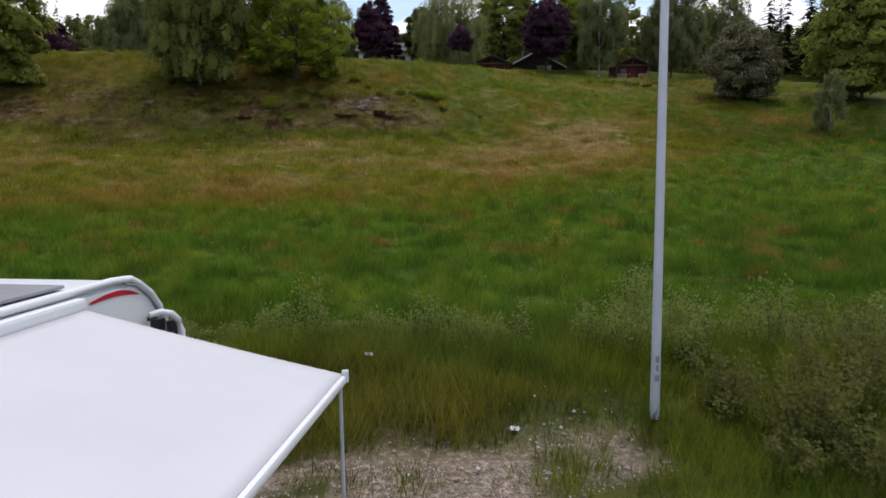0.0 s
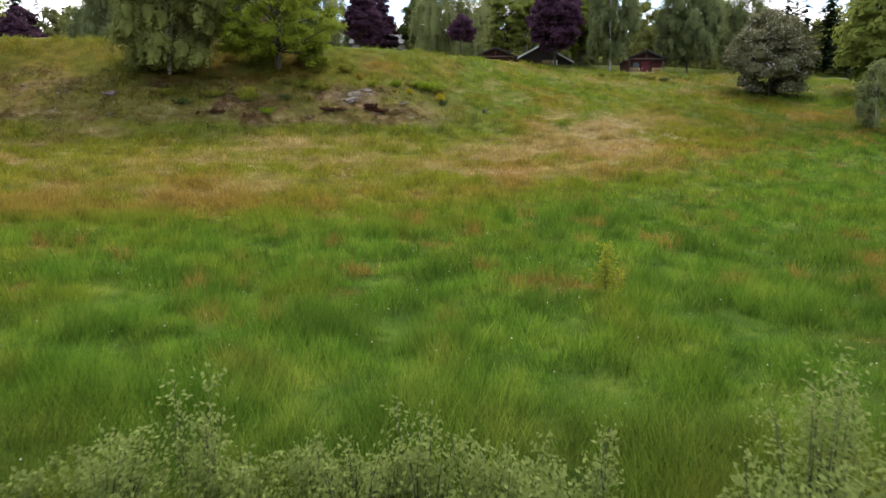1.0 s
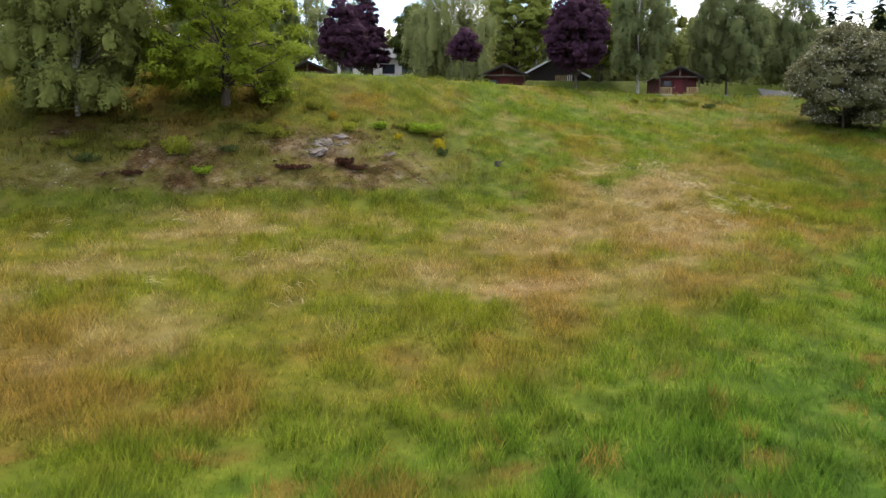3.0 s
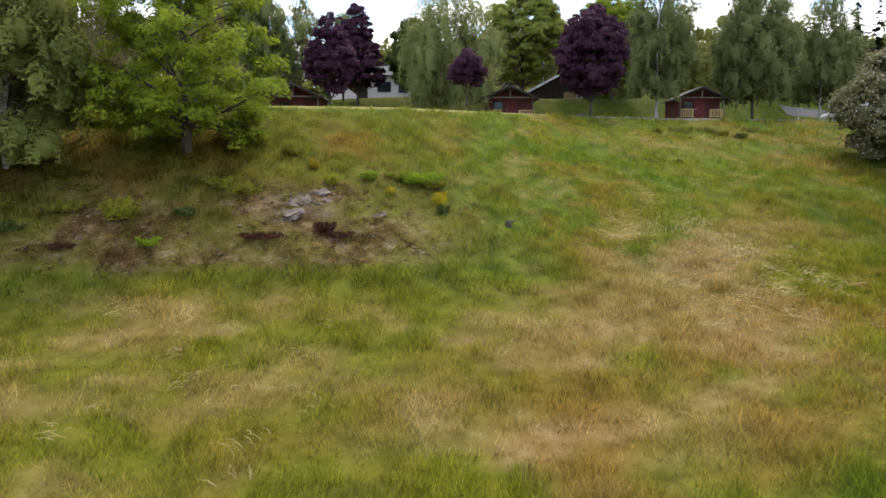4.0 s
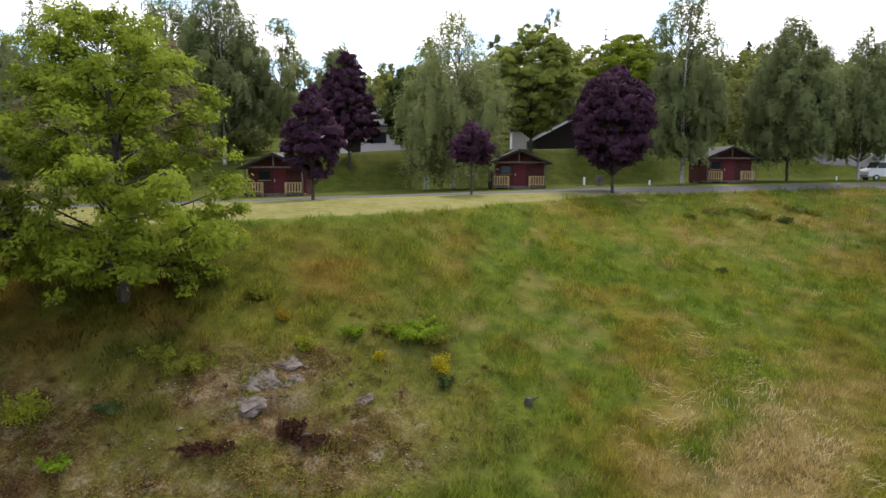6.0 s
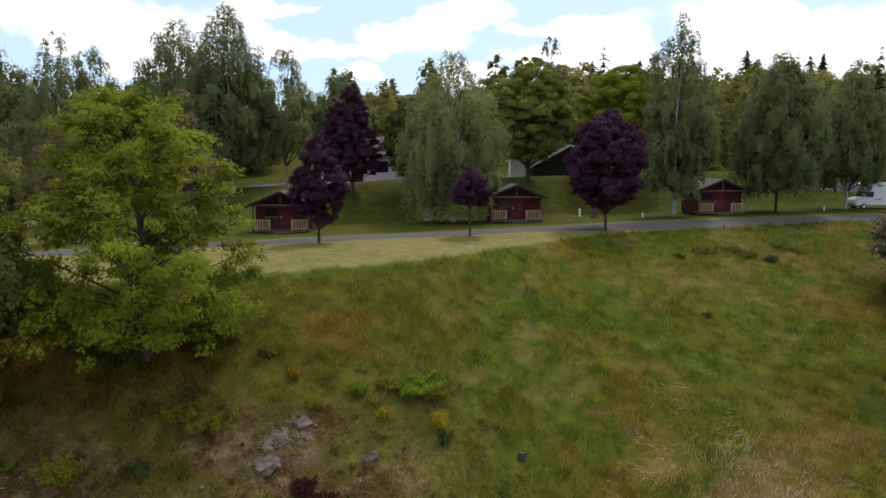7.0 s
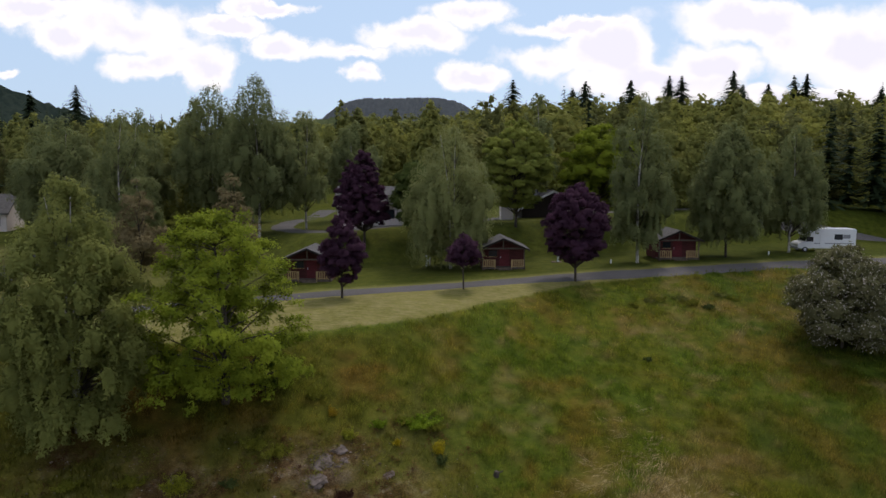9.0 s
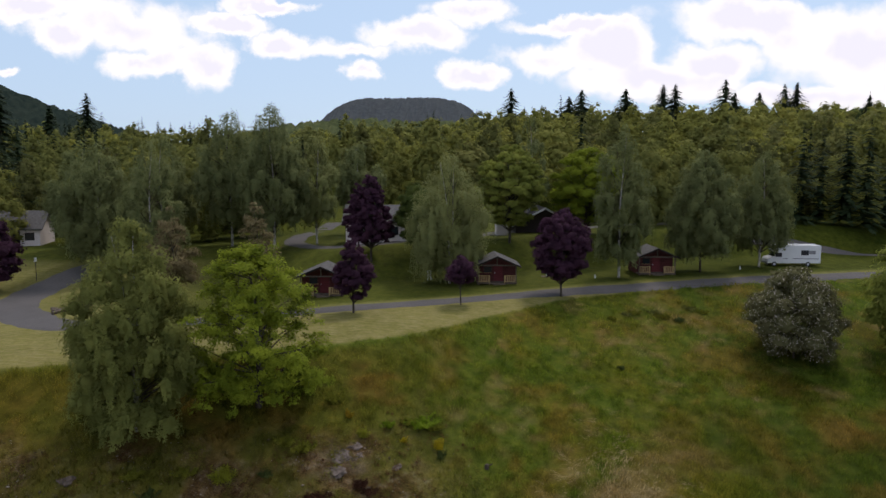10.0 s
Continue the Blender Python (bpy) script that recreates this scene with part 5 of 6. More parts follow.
def motorhome_far():
    van = thing("motorhome", pose(46.5, 108.2, z_at(46.5, 108.2) - 0.02, 0, 0, -3) @ Matrix.Diagonal((0.93, 0.93, 0.93, 1)), "white motorhome parked on the grass beside the road", "motorhome")
    # x runs along its length, the cab at -x
    prof = [(-3.65, 0.45), (-3.65, 0.95), (-3.45, 1.2), (-2.75, 1.35), (-2.35, 2.0), (-2.75, 2.2), (-2.70, 2.75), (-2.3, 2.98), (3.55, 3.0), (3.65, 2.85), (3.65, 0.45)]
    bm = slab(prof, -1.12, 1.12)
    bmesh.ops.bevel(bm, geom=list(bm.edges), offset=0.05, segments=2, affect="EDGES")
    part("body", bm, WHITE_COAT, van)
    part("cab_window", boxed(-2.62, -1.75, -1.14, -1.115, 1.35, 1.95, bevel=0.01), GLASS_DARK, van, "dark cab window")
    part("windscreen", slab([(-2.77, 1.36), (-2.75, 1.40), (-2.38, 1.98), (-2.42, 1.98)], -0.95, 0.95), GLASS_DARK, van)
    part("living_window", boxed(0.9, 1.95, -1.14, -1.115, 1.6, 2.3, bevel=0.02), GLASS_DARK, van, "dark side window")
    part("logo_panel", boxed(2.0, 2.9, -1.135, -1.115, 1.75, 2.25, bevel=0.01), GREY_TRIM, van, "small grey emblem on the side")
    part("side_stripe", boxed(-1.6, 3.4, -1.13, -1.115, 1.05, 1.16), GREY_TRIM, van, "thin grey stripe")
    part("entry_door", boxed(-0.9, -0.25, -1.135, -1.115, 0.6, 2.45, bevel=0.01), WHITE_COAT, van)
    part("roof_light", boxed(0.3, 0.9, -0.3, 0.3, 3.0, 3.12, bevel=0.04), WHITE_COAT, van)
    part("bumper", boxed(-3.75, -3.5, -1.05, 1.05, 0.35, 0.62, bevel=0.05), GREY_TRIM, van, "grey front bumper")
    for x0 in (-2.75, 1.9):
        for s in (-1, 1):
            bm = bmesh.new()
            rod(bm, (x0, s * 0.95, 0.33), (x0, s * 1.16, 0.33), 0.33, 0.33, 20)
            w = part("wheel", bm, BLACK_TRIM, van, "black road wheel")
            bm = bmesh.new()
            rod(bm, (x0, s * 1.15, 0.33), (x0, s * 1.175, 0.33), 0.19, 0.17, 16)
            part("rim", bm, POST_GREY, w, "grey wheel rim")


motorhome_far()


def gable_house(name, x, y, turn, half_w, depth, wall_h, ridge, wall, roof, label, windows=(), door=None, eaves=0.5, dig=0.4):
    """A house with its long eaves along x, seen from -y."""
    h = thing(name, pose(x, y, z_at(x, y) - dig, 0, 0, turn), label, "house")
    part("wall", boxed(-half_w, half_w, 0, 0.25, 0, wall_h), wall, h)
    part("wall", boxed(-half_w, half_w, depth - 0.25, depth, 0, wall_h), wall, h)
    for s in (-1, 1):
        a, b = sorted((s * half_w, s * (half_w - 0.25)))
        part("wall", boxed(a, b, 0.25, depth - 0.25, 0, wall_h), wall, h)
        g = part("gable", slab([(0.0, wall_h), (depth, wall_h), (depth / 2, ridge)], a, b), wall, h)
        g.data.transform(Matrix(((0, 1, 0, 0), (1, 0, 0, 0), (0, 0, 1, 0), (0, 0, 0, 1))))
    for s in (0, 1):
        y0, y1 = (-eaves, depth / 2) if s == 0 else (depth + eaves, depth / 2)
        drop = eaves * (ridge - wall_h) / (depth / 2)
        r = part("roof", slab([(y0, wall_h - drop + 0.04), (y0, wall_h - drop + 0.24), (y1, ridge + 0.24), (y1, ridge + 0.04)], -half_w - eaves, half_w + eaves), roof, h, "grey tiled roof slope")
        r.data.transform(Matrix(((0, 1, 0, 0), (1, 0, 0, 0), (0, 0, 1, 0), (0, 0, 0, 1))))
    for x0, x1, z0, z1 in windows:
        w = part("window", boxed(x0 - 0.07, x1 + 0.07, -0.04, -0.003, z0 - 0.07, z1 + 0.07, bevel=0.01), DARK_BOARD, h, "dark window frame")
        part("pane", boxed(x0, x1, -0.05, -0.038, z0, z1), GLASS_DARK, w)
    if door:
        part("door", boxed(door[0], door[1], -0.04, -0.003, 0.3, 2.5, bevel=0.01), DARK_BOARD, h, "dark entrance door")
    return h


gable_house("house", -8.0, 110.0, 0, 4.8, 7.5, 3.3, 5.1, RENDER_WHITE, ROOF_GREY, "white-walled house with a grey roof behind the trees", ((-4.0, -3.0, 1.4, 2.6), (0.8, 2.2, 1.5, 2.5), (3.2, 4.2, 1.4, 2.6)), (-1.4, -0.4))
gable_house("house", -60.3, 115.5, 12, 3.0, 6.5, 2.9, 5.0, RENDER_WHITE, ROOF_GREY, "small white house with grey roofs beyond the road bend", ((-2.3, -1.3, 1.2, 2.2), (1.1, 2.2, 1.2, 2.2)), (-0.6, 0.4))


def chalet():
    h = thing("chalet", pose(15.2, 118.5, z_at(15.2, 118.5) - 1.7, 0, 0, 0), "dark boarded chalet with a white-edged gable on the terrace", "house")
    part("front_wall", boxed(-4.2, 4.2, 0, 0.2, 0, 2.9), DARK_BOARD, h)
    part("back_wall", boxed(-4.2, 4.2, 7.8, 8.0, 0, 2.9), DARK_BOARD, h)
    for s in (-1, 1):
        a, b = sorted((s * 4.2, s * 4.0))
        part("side_wall", boxed(a, b, 0.2, 7.8, 0, 2.9), DARK_BOARD, h)
        part("roof", slab([(0, 5.35), (0, 5.15), (s * 4.9, 2.55), (s * 4.9, 2.75)], -0.6, 8.4), ROOF_DARK, h, "dark felt roof slope")
        part("barge_board", slab([(0, 5.40), (0, 5.12), (s * 4.95, 2.5), (s * 4.95, 2.8)], -0.66, -0.605), WHITE_COAT, h, "white barge board")
    part("gable", slab([(-4.2, 2.9), (4.2, 2.9), (0, 5.15)], 0, 0.2), DARK_BOARD, h)
    f = thing("fence", pose(16.2, 116.4, z_at(16.2, 116.4) - 0.05), "short pale picket fence beside the dark chalet", "fence")
    for i in range(9):
        part("picket", boxed(-1.05 + i * 0.26, -0.93 + i * 0.26, 0, 0.03, 0.05, 1.1, bevel=0.008), RENDER_WHITE if i > 5 else RAIL_WOOD, f)
    part("rail", boxed(-1.1, 1.25, 0.03, 0.07, 0.3, 0.38), RAIL_WOOD, f)
    part("rail", boxed(-1.1, 1.25, 0.03, 0.07, 0.8, 0.88), RAIL_WOOD, f)
    a = thing("shed", pose(8.7, 115.6, z_at(8.7, 115.6) - 0.2), "low white annexe beside the dark chalet", "shed")
    part("wall", boxed(-0.8, 0.8, 0, 2.6, 0, 2.2, bevel=0.02), RENDER_WHITE, a)
    part("roof", slab([(-1.0, 2.2), (1.0, 2.2), (1.0, 2.32), (-1.0, 2.5)], -0.2, 2.8), ROOF_GREY, a, "grey flat roof")


chalet()


def small_fittings():
    b = thing("service_box", pose(-1.4, 99.8, z_at(-1.4, 99.8)), "white service pillar on the lawn", "service box")
    part("pillar", boxed(-0.26, -0.10, -0.12, 0.12, -0.1, 1.12, bevel=0.02), WHITE_COAT, b)
    part("pillar", boxed(0.10, 0.26, -0.12, 0.12, -0.1, 1.12, bevel=0.02), WHITE_COAT, b)
    part("shelf", boxed(-0.11, 0.11, -0.11, 0.11, 0.52, 0.72, bevel=0.01), WHITE_COAT, b)
    part("cap", boxed(-0.28, 0.28, -0.14, 0.14, 1.12, 1.18, bevel=0.015), WHITE_COAT, b)
    g = thing("waste_bin", pose(14.2, 99.6, z_at(14.2, 99.6)), "square grey waste bin on the lawn", "bin")
    part("body", boxed(-0.32, 0.32, -0.3, 0.3, -0.05, 0.86, bevel=0.03), STONE, g)
    part("lid", boxed(-0.35, 0.35, -0.33, 0.33, 0.86, 0.94, bevel=0.03), STONE, g)
    t = thing("water_tap", pose(13.0, 100.6, z_at(13, 100.6)), "pale standpipe tap on a slab", "tap")
    part("pillar", boxed(-0.09, 0.09, -0.09, 0.09, 0.05, 0.78, bevel=0.02), WHITE_COAT, t)
    bm = bmesh.new()
    rod(bm, (0, -0.08, 0.62), (0, -0.24, 0.58), 0.025, 0.02, 8)
    part("spout", bm, GREY_TRIM, t, "metal spout")
    part("slab", boxed(-0.7, 0.4, -0.5, 0.4, -0.08, 0.06, bevel=0.02), STONE, t, "concrete slab")
    for x, y in ((18.4, 98.6), (38.0, 104.0), (-20.0, 79.5)):
        m = thing("marker_post", pose(x, y, z_at(x, y)), "short white marker post beside the road", "post", "marker posts")
        bm = bmesh.new()
        rod(bm, (0, 0, -0.1), (0, 0, 0.42), 0.09, 0.085, 12)
        part("post", bm, WHITE_COAT, m)
    l = thing("garden_lamp", pose(-48.4, 99.0, z_at(-48.4, 99)), "thin lamp post with a white globe beside the house", "lamp")
    bm = bmesh.new()
    rod(bm, (0, 0, -0.1), (0, 0, 2.3), 0.05, 0.04, 10)
    part("pole", bm, BLACK_TRIM, l, "dark pole")
    bm = bmesh.new()
    rod(bm, (0, 0, 2.3), (0, 0, 2.75), 0.16, 0.12, 14)
    part("shade", bm, WHITE_COAT, l, "white lamp shade")
    g2 = copy_thing(g, pose(-35.8, 85.2, z_at(-35.8, 85.2), 0, 0, 20))
    g2["label"] = "grey waste bin inside the road bend"
    for k, (dx, dy, a) in enumerate(((0, 0, 10), (0.7, 0.5, 35), (-0.6, 0.6, -20), (0.2, -0.7, 70))):
        x, y = -37.8 + dx, 84.4 + dy
        lg = thing("log", pose(x, y, z_at(x, y), 0, 0, a), "grey weathered log lying on the grass", "log", "logs")
        bm = bmesh.new()
        rod(bm, (-0.8, 0, 0.16), (0.8, 0, 0.17), 0.18, 0.16, 12)
        part("stem", bm, DECK_WOOD, lg)
    p = thing("garden_table", pose(-45.0, 108.0, z_at(-45, 108)), "weathered picnic table on the grass", "table")
    part("tabletop", boxed(-0.9, 0.9, -0.38, 0.38, 0.70, 0.75, bevel=0.01), DECK_WOOD, p)
    for s in (-1, 1):
        part("bench", boxed(-0.9, 0.9, s * 0.72 - 0.13, s * 0.72 + 0.13, 0.42, 0.46, bevel=0.01), DECK_WOOD, p)
        part("trestle", boxed(s * 0.6 - 0.05, s * 0.6 + 0.05, -0.75, 0.75, -0.05, 0.42), DECK_WOOD, p)
        part("leg", boxed(s * 0.6 - 0.05, s * 0.6 + 0.05, -0.3, 0.3, 0.42, 0.70), DECK_WOOD, p)


small_fittings()


def boulder(name, x, y, size, seed, label, group="", mat=None, flat=0.6, sunk=0.18):
    r = np.random.default_rng(seed)
    bm = bmesh.new()
    bmesh.ops.create_icosphere(bm, subdivisions=3, radius=size)
    off = Vector(r.uniform(0, 50, 3))
    for v in bm.verts:
        k = 1 + 0.8 * noise.noise(v.co * (1.1 / size) + off) + 0.45 * noise.noise(v.co * (3.4 / size) + off) + 0.22 * noise.noise(v.co * (9.0 / size) + off)
        v.co = Vector((v.co.x * k, v.co.y * k * 0.8, v.co.z * k * flat))
    me = bpy.data.meshes.new(name)
    bm.to_mesh(me)
    bm.free()
    me.materials.append(mat or STONE)
    ob = tagged(new(name, me), label, "rock", group)
    ob.matrix_world = pose(x, y, z_at(x, y) - size * flat * sunk, r.uniform(22, 32), 0, r.uniform(-40, 40))
    return ob


for k, (x, y, s) in enumerate(((-5.8, 60.6, 0.2), (-4.7, 58.75, 0.2), (-2.9, 60.6, 0.26), (-23.4, 57.6, 0.45), (-22.5, 55.4, 0.22), (-12.4, 57.4, 0.13), (-9.4, 57.0, 0.14), (-15.2, 57.0, 0.15), (-17.0, 56.2, 0.16))):
    boulder("rock", x, y, s, 300 + k, "grey rock showing through the bank" if s > 0.28 else "small grey stone on the bank", "rocks on the bank", flat=0.34)

for k, (x, y, s) in enumerate(((-6.35, 60.7, 0.78), (-7.0, 59.6, 0.60), (-5.9, 61.5, 0.42), (-7.1, 60.9, 0.44), (-5.4, 61.0, 0.28), (-3.0, 60.5, 0.30))):
    boulder("rock_outcrop", x, y, s, 340 + k, "pale grey rock breaking out of the bank", "rocks on the bank", PALE_STONE, 0.24, 0.62)


def shrub(name, x, y, h, width, stems, label, leaf, seed, leaf_size=0.035, per=70, bare=0.15, wood=None, group=""):
    """A bush of several upright stems, leaves along each."""
    r = np.random.default_rng(seed)
    w = Wood()
    pts = []
    for k in range(stems):
        a = r.uniform(0, 6.28)
        reach = width / 2 * r.uniform(0.1, 1.0)
        b = np.array([math.cos(a) * reach * 0.35, math.sin(a) * reach * 0.35, -0.05])
        t = np.array([math.cos(a) * reach, math.sin(a) * reach, h * r.uniform(0.5, 1.0)])
        line = bent(b, t, r, 0.10, 6)
        w.limb(line, 0.004 + 0.004 * h, 0.0025, 4)
        n = int(per * r.uniform(0.6, 1.2) * (t[2] / h))
        u = bare + (1 - bare) * r.random(n)
        p = np.stack([np.interp(u, np.linspace(0, 1, 6), line[:, m]) for m in range(3)], 1)
        side = r.normal(0, 1, (n, 3)) * (0.05 + 0.10 * (1 - u))[:, None] * (0.5 + 0.5 * h)
        pts.append(p + side)
    pts = np.concatenate(pts)
    pts[:, 2] = np.maximum(pts[:, 2], 0.03)
    v, f = leaves(pts, leaf_size, r, 0.0, 0.5)
    return finish_tree(name, w, v, f, BARK, leaf, on_land(x, y, 0.02), label, "shrub", "foliage", group)


SHRUBS = ((-2.6, 13.9, 1.65, 0.8, 10), (-3.5, 13.5, 1.15, 1.1, 14), (-1.9, 13.3, 0.9, 1.2, 14), (-0.9, 13.4, 1.15, 1.0, 14), (-0.2, 13.6, 1.4, 0.9, 14), (0.5, 13.4, 1.1, 1.1, 15), (1.0, 13.1, 0.95, 1.0, 12), (1.5, 13.2, 1.3, 0.5, 5), (-4.7, 13.3, 0.9, 1.3, 14), (-6.0, 13.6, 0.95, 1.3, 14), (-7.4, 13.4, 1.0, 1.3, 12),
          (3.5, 13.2, 2.0, 1.4, 18), (4.3, 12.6, 1.7, 1.5, 18), (3.2, 11.7, 1.1, 1.2, 14), (5.8, 12.2, 1.5, 1.6, 18), (7.4, 12.2, 1.45, 1.8, 18), (2.6, 12.1, 1.15, 1.0, 12), (9.0, 12.8, 1.7, 1.9, 18), (-3.0, 13.2, 0.8, 1.2, 12), (-1.4, 13.8, 1.0, 1.0, 12), (0.1, 13.0, 0.85, 1.1, 12), (-5.4, 13.8, 0.8, 1.1, 12), (5.0, 13.4, 1.3, 1.3, 14), (6.6, 13.0, 1.2, 1.4, 14), (4.0, 11.2, 1.0, 1.2, 12),
          (-4.1, 14.0, 0.7, 1.4, 14), (-2.2, 14.1, 0.75, 1.3, 14), (-0.6, 14.0, 0.8, 1.3, 14), (0.8, 13.9, 0.75, 1.3, 14), (-6.7, 13.9, 0.75, 1.5, 14), (-8.4, 13.8, 0.8, 1.6, 14), (-3.9, 12.9, 0.55, 1.2, 10))
for k, (x, y, h, w, n) in enumerate(SHRUBS):
    shrub("willow_bush", x, y, h, w, n, "young willow bush with small pale leaves in the ditch", WILLOW_LEAF, 400 + k, 0.033, 170, group="willow bushes")
for k, (x, y, h, w, n) in enumerate(((4.75, 8.9, 1.3, 1.9, 26), (5.7, 9.6, 1.35, 1.9, 24), (6.3, 10.8, 1.3, 1.8, 22), (7.2, 9.2, 1.2, 1.8, 20), (4.0, 9.7, 0.8, 1.4, 16), (5.2, 7.9, 0.8, 1.5, 18), (4.2, 8.2, 0.5, 1.2, 14), (6.2, 8.0, 1.0, 1.6, 18))):
    shrub("bramble_bush", x, y, h, w, n, "tangled brownish bush with thin twigs beside the gravel", BROWN_LEAF, 440 + k, 0.034, 150, group="bramble bushes")
shrub("sapling", 3.5, 21.8, 1.25, 0.7, 6, "thin yellowish sapling in the meadow", YELLOW_LEAF, 450, 0.042, 260)

# low plants on the bank
BANK_PLANTS = (("fern_bush", -1.4, 64.5, 0.75, 2.9, 60, GREEN_BUSH, 0.10, "low bright green bush spreading on the bank"), ("fern_bush", -0.4, 64.4, 0.5, 1.6, 26, SCRUB_LEAF, 0.09, "low olive bush on the bank"), ("fern_bush", -2.4, 64.3, 0.45, 1.5, 24, SCRUB_LEAF, 0.09, "low olive bush on the bank"),
               ("broom_bush", -0.1, 62.8, 0.75, 0.9, 26, BROOM, 0.06, "broom bush in yellow flower"), ("broom_bush", -2.6, 62.6, 0.4, 0.6, 12, BROOM, 0.05, "small broom bush in yellow flower"), ("broom_bush", -6.6, 64.1, 0.55, 1.0, 20, BROOM_DULL, 0.06, "broom bush in orange-yellow flower"),
               ("broom_bush", -13.9, 58.3, 0.95, 1.7, 46, YELLOW_LEAF, 0.08, "bright yellow-green bush on the bank"), ("fern_bush", -5.4, 62.4, 0.75, 1.2, 26, YELLOW_LEAF, 0.07, "yellowish bush on the bank"), ("fern_bush", -9.3, 60.9, 0.8, 2.0, 44, SCRUB_LEAF, 0.09, "olive bush on the bank"),
               ("fern_bush", -10.6, 61.3, 0.7, 1.7, 36, SCRUB_LEAF, 0.09, "olive bush on the bank"), ("fern_bush", -7.8, 65.2, 0.7, 1.5, 30, SCRUB_LEAF, 0.09, "olive bush on the bank"), ("fern_bush", -3.8, 63.6, 0.55, 1.2, 24, GREEN_BUSH, 0.08, "low green bush on the bank"),
               ("dead_bush", -5.3, 58.9, 0.5, 1.3, 60, REDDISH, 0.07, "dry red-brown bush on the bank"), ("dead_bush", -4.7, 58.5, 0.28, 1.5, 44, REDDISH, 0.07, "dry red-brown bush on the bank"), ("dead_bush", -7.8, 57.9, 0.26, 2.0, 60, REDDISH, 0.07, "dry red-brown growth on the bank"),
               ("dead_bush", -15.6, 56.4, 0.25, 1.6, 36, REDDISH, 0.07, "dry red-brown growth on the bank"), ("fern_bush", 0.0, 62.1, 0.55, 0.9, 20, DARK_BUSH, 0.07, "dark green bush on the bank"), ("fern_bush", -12.2, 57.0, 0.5, 1.2, 22, GREEN_BUSH, 0.08, "low green bush on the bank"),
               ("fern_bush", 18.6, 85.4, 0.5, 1.1, 18, BROWN_LEAF, 0.08, "olive-brown low bush in a hollow of the bank"), ("fern_bush", 19.6, 85.9, 0.6, 1.4, 22, SCRUB_LEAF, 0.08, "olive low bush in a hollow of the bank"), ("fern_bush", 21.8, 86.4, 0.5, 1.3, 20, BROWN_LEAF, 0.08, "olive-brown low bush in a hollow of the bank"), ("fern_bush", 22.7, 85.7, 0.6, 1.5, 24, SCRUB_LEAF, 0.08, "olive low bush in a hollow of the bank"), ("fern_bush", 26.0, 87.9, 0.5, 1.4, 22, BROWN_LEAF, 0.08, "olive-brown low bush in a hollow of the bank"), ("fern_bush", 27.1, 87.3, 0.5, 1.1, 18, SCRUB_LEAF, 0.08, "olive low bush in a hollow of the bank"),
               ("fern_bush", 17.0, 84.0, 0.5, 1.2, 22, SCRUB_LEAF, 0.09, "olive bush on the bank"), ("fern_bush", 24.0, 85.0, 0.45, 1.2, 22, DARK_BUSH, 0.10, "dark low bush on the bank"), ("fern_bush", 15.8, 75.3, 0.4, 0.8, 16, DARK_BUSH, 0.07, "small dark bush on the bank"),
               ("fern_bush", -16.5, 58.6, 0.6, 1.8, 30, SCRUB_LEAF, 0.09, "olive bush on the bank"), ("fern_bush", -19.5, 58.0, 0.6, 1.8, 30, SCRUB_LEAF, 0.09, "olive bush on the bank"), ("fern_bush", -18.2, 57.0, 0.5, 1.4, 24, DARK_BUSH, 0.09, "dark bush on the bank"), ("fern_bush", -11.3, 58.9, 0.5, 1.2, 22, DARK_BUSH, 0.08, "dark bush on the bank"))
for k, (nm, x, y, h, w, n, m, ls, lb) in enumerate(BANK_PLANTS):
    shrub(nm, x, y, h * (1.0 if "broom" in nm else 0.75), w * (1.5 if "hollow" in lb else 1.1), n, lb, m, 500 + k, ls * 0.62, 80, 0.2, group="bushes on the bank")


def stump():
    s = thing("tree_stump", pose(3.15, 61.8, z_at(3.15, 61.8)), "small grey tree stump in the grass", "stump")
    bm = bmesh.new()
    rod(bm, (0, 0, -0.15), (0.03, 0, 0.24), 0.20, 0.13, 12)
    rod(bm, (0.08, -0.02, 0.12), (0.42, -0.05, 0.30), 0.05, 0.03, 8)
    part("stem", bm, BARK, s)


stump()


def litter():
    bm = bmesh.new()
    r = np.random.default_rng(5)
    for i in range(6):
        for j in range(5):
            bm.verts.new((0.03 * i - 0.08, 0.025 * j - 0.05, 0.03 + 0.025 * r.uniform() + 0.02 * math.sin(i * 1.3 + j)))
    bm.verts.ensure_lookup_table()
    for i in range(5):
        for j in range(4):
            bm.faces.new([bm.verts[q] for q in (i * 5 + j, (i + 1) * 5 + j, (i + 1) * 5 + j + 1, i * 5 + j + 1)])
    me = bpy.data.meshes.new("paper_scrap")
    bm.to_mesh(me)
    bm.free()
    me.materials.append(WHITE_COAT)
    for x, y, lb in ((0.95, 9.23, "crumpled white paper scrap on the grass verge"), (-1.2, 11.1, "crumpled white paper scrap in the long grass")):
        ob = tagged(new("paper_scrap", me), lb, "litter")
        ob.matrix_world = pose(x, y, z_at(x, y) + (0.02 if y < 10 else 0.2), 8, 5, 30)


litter()


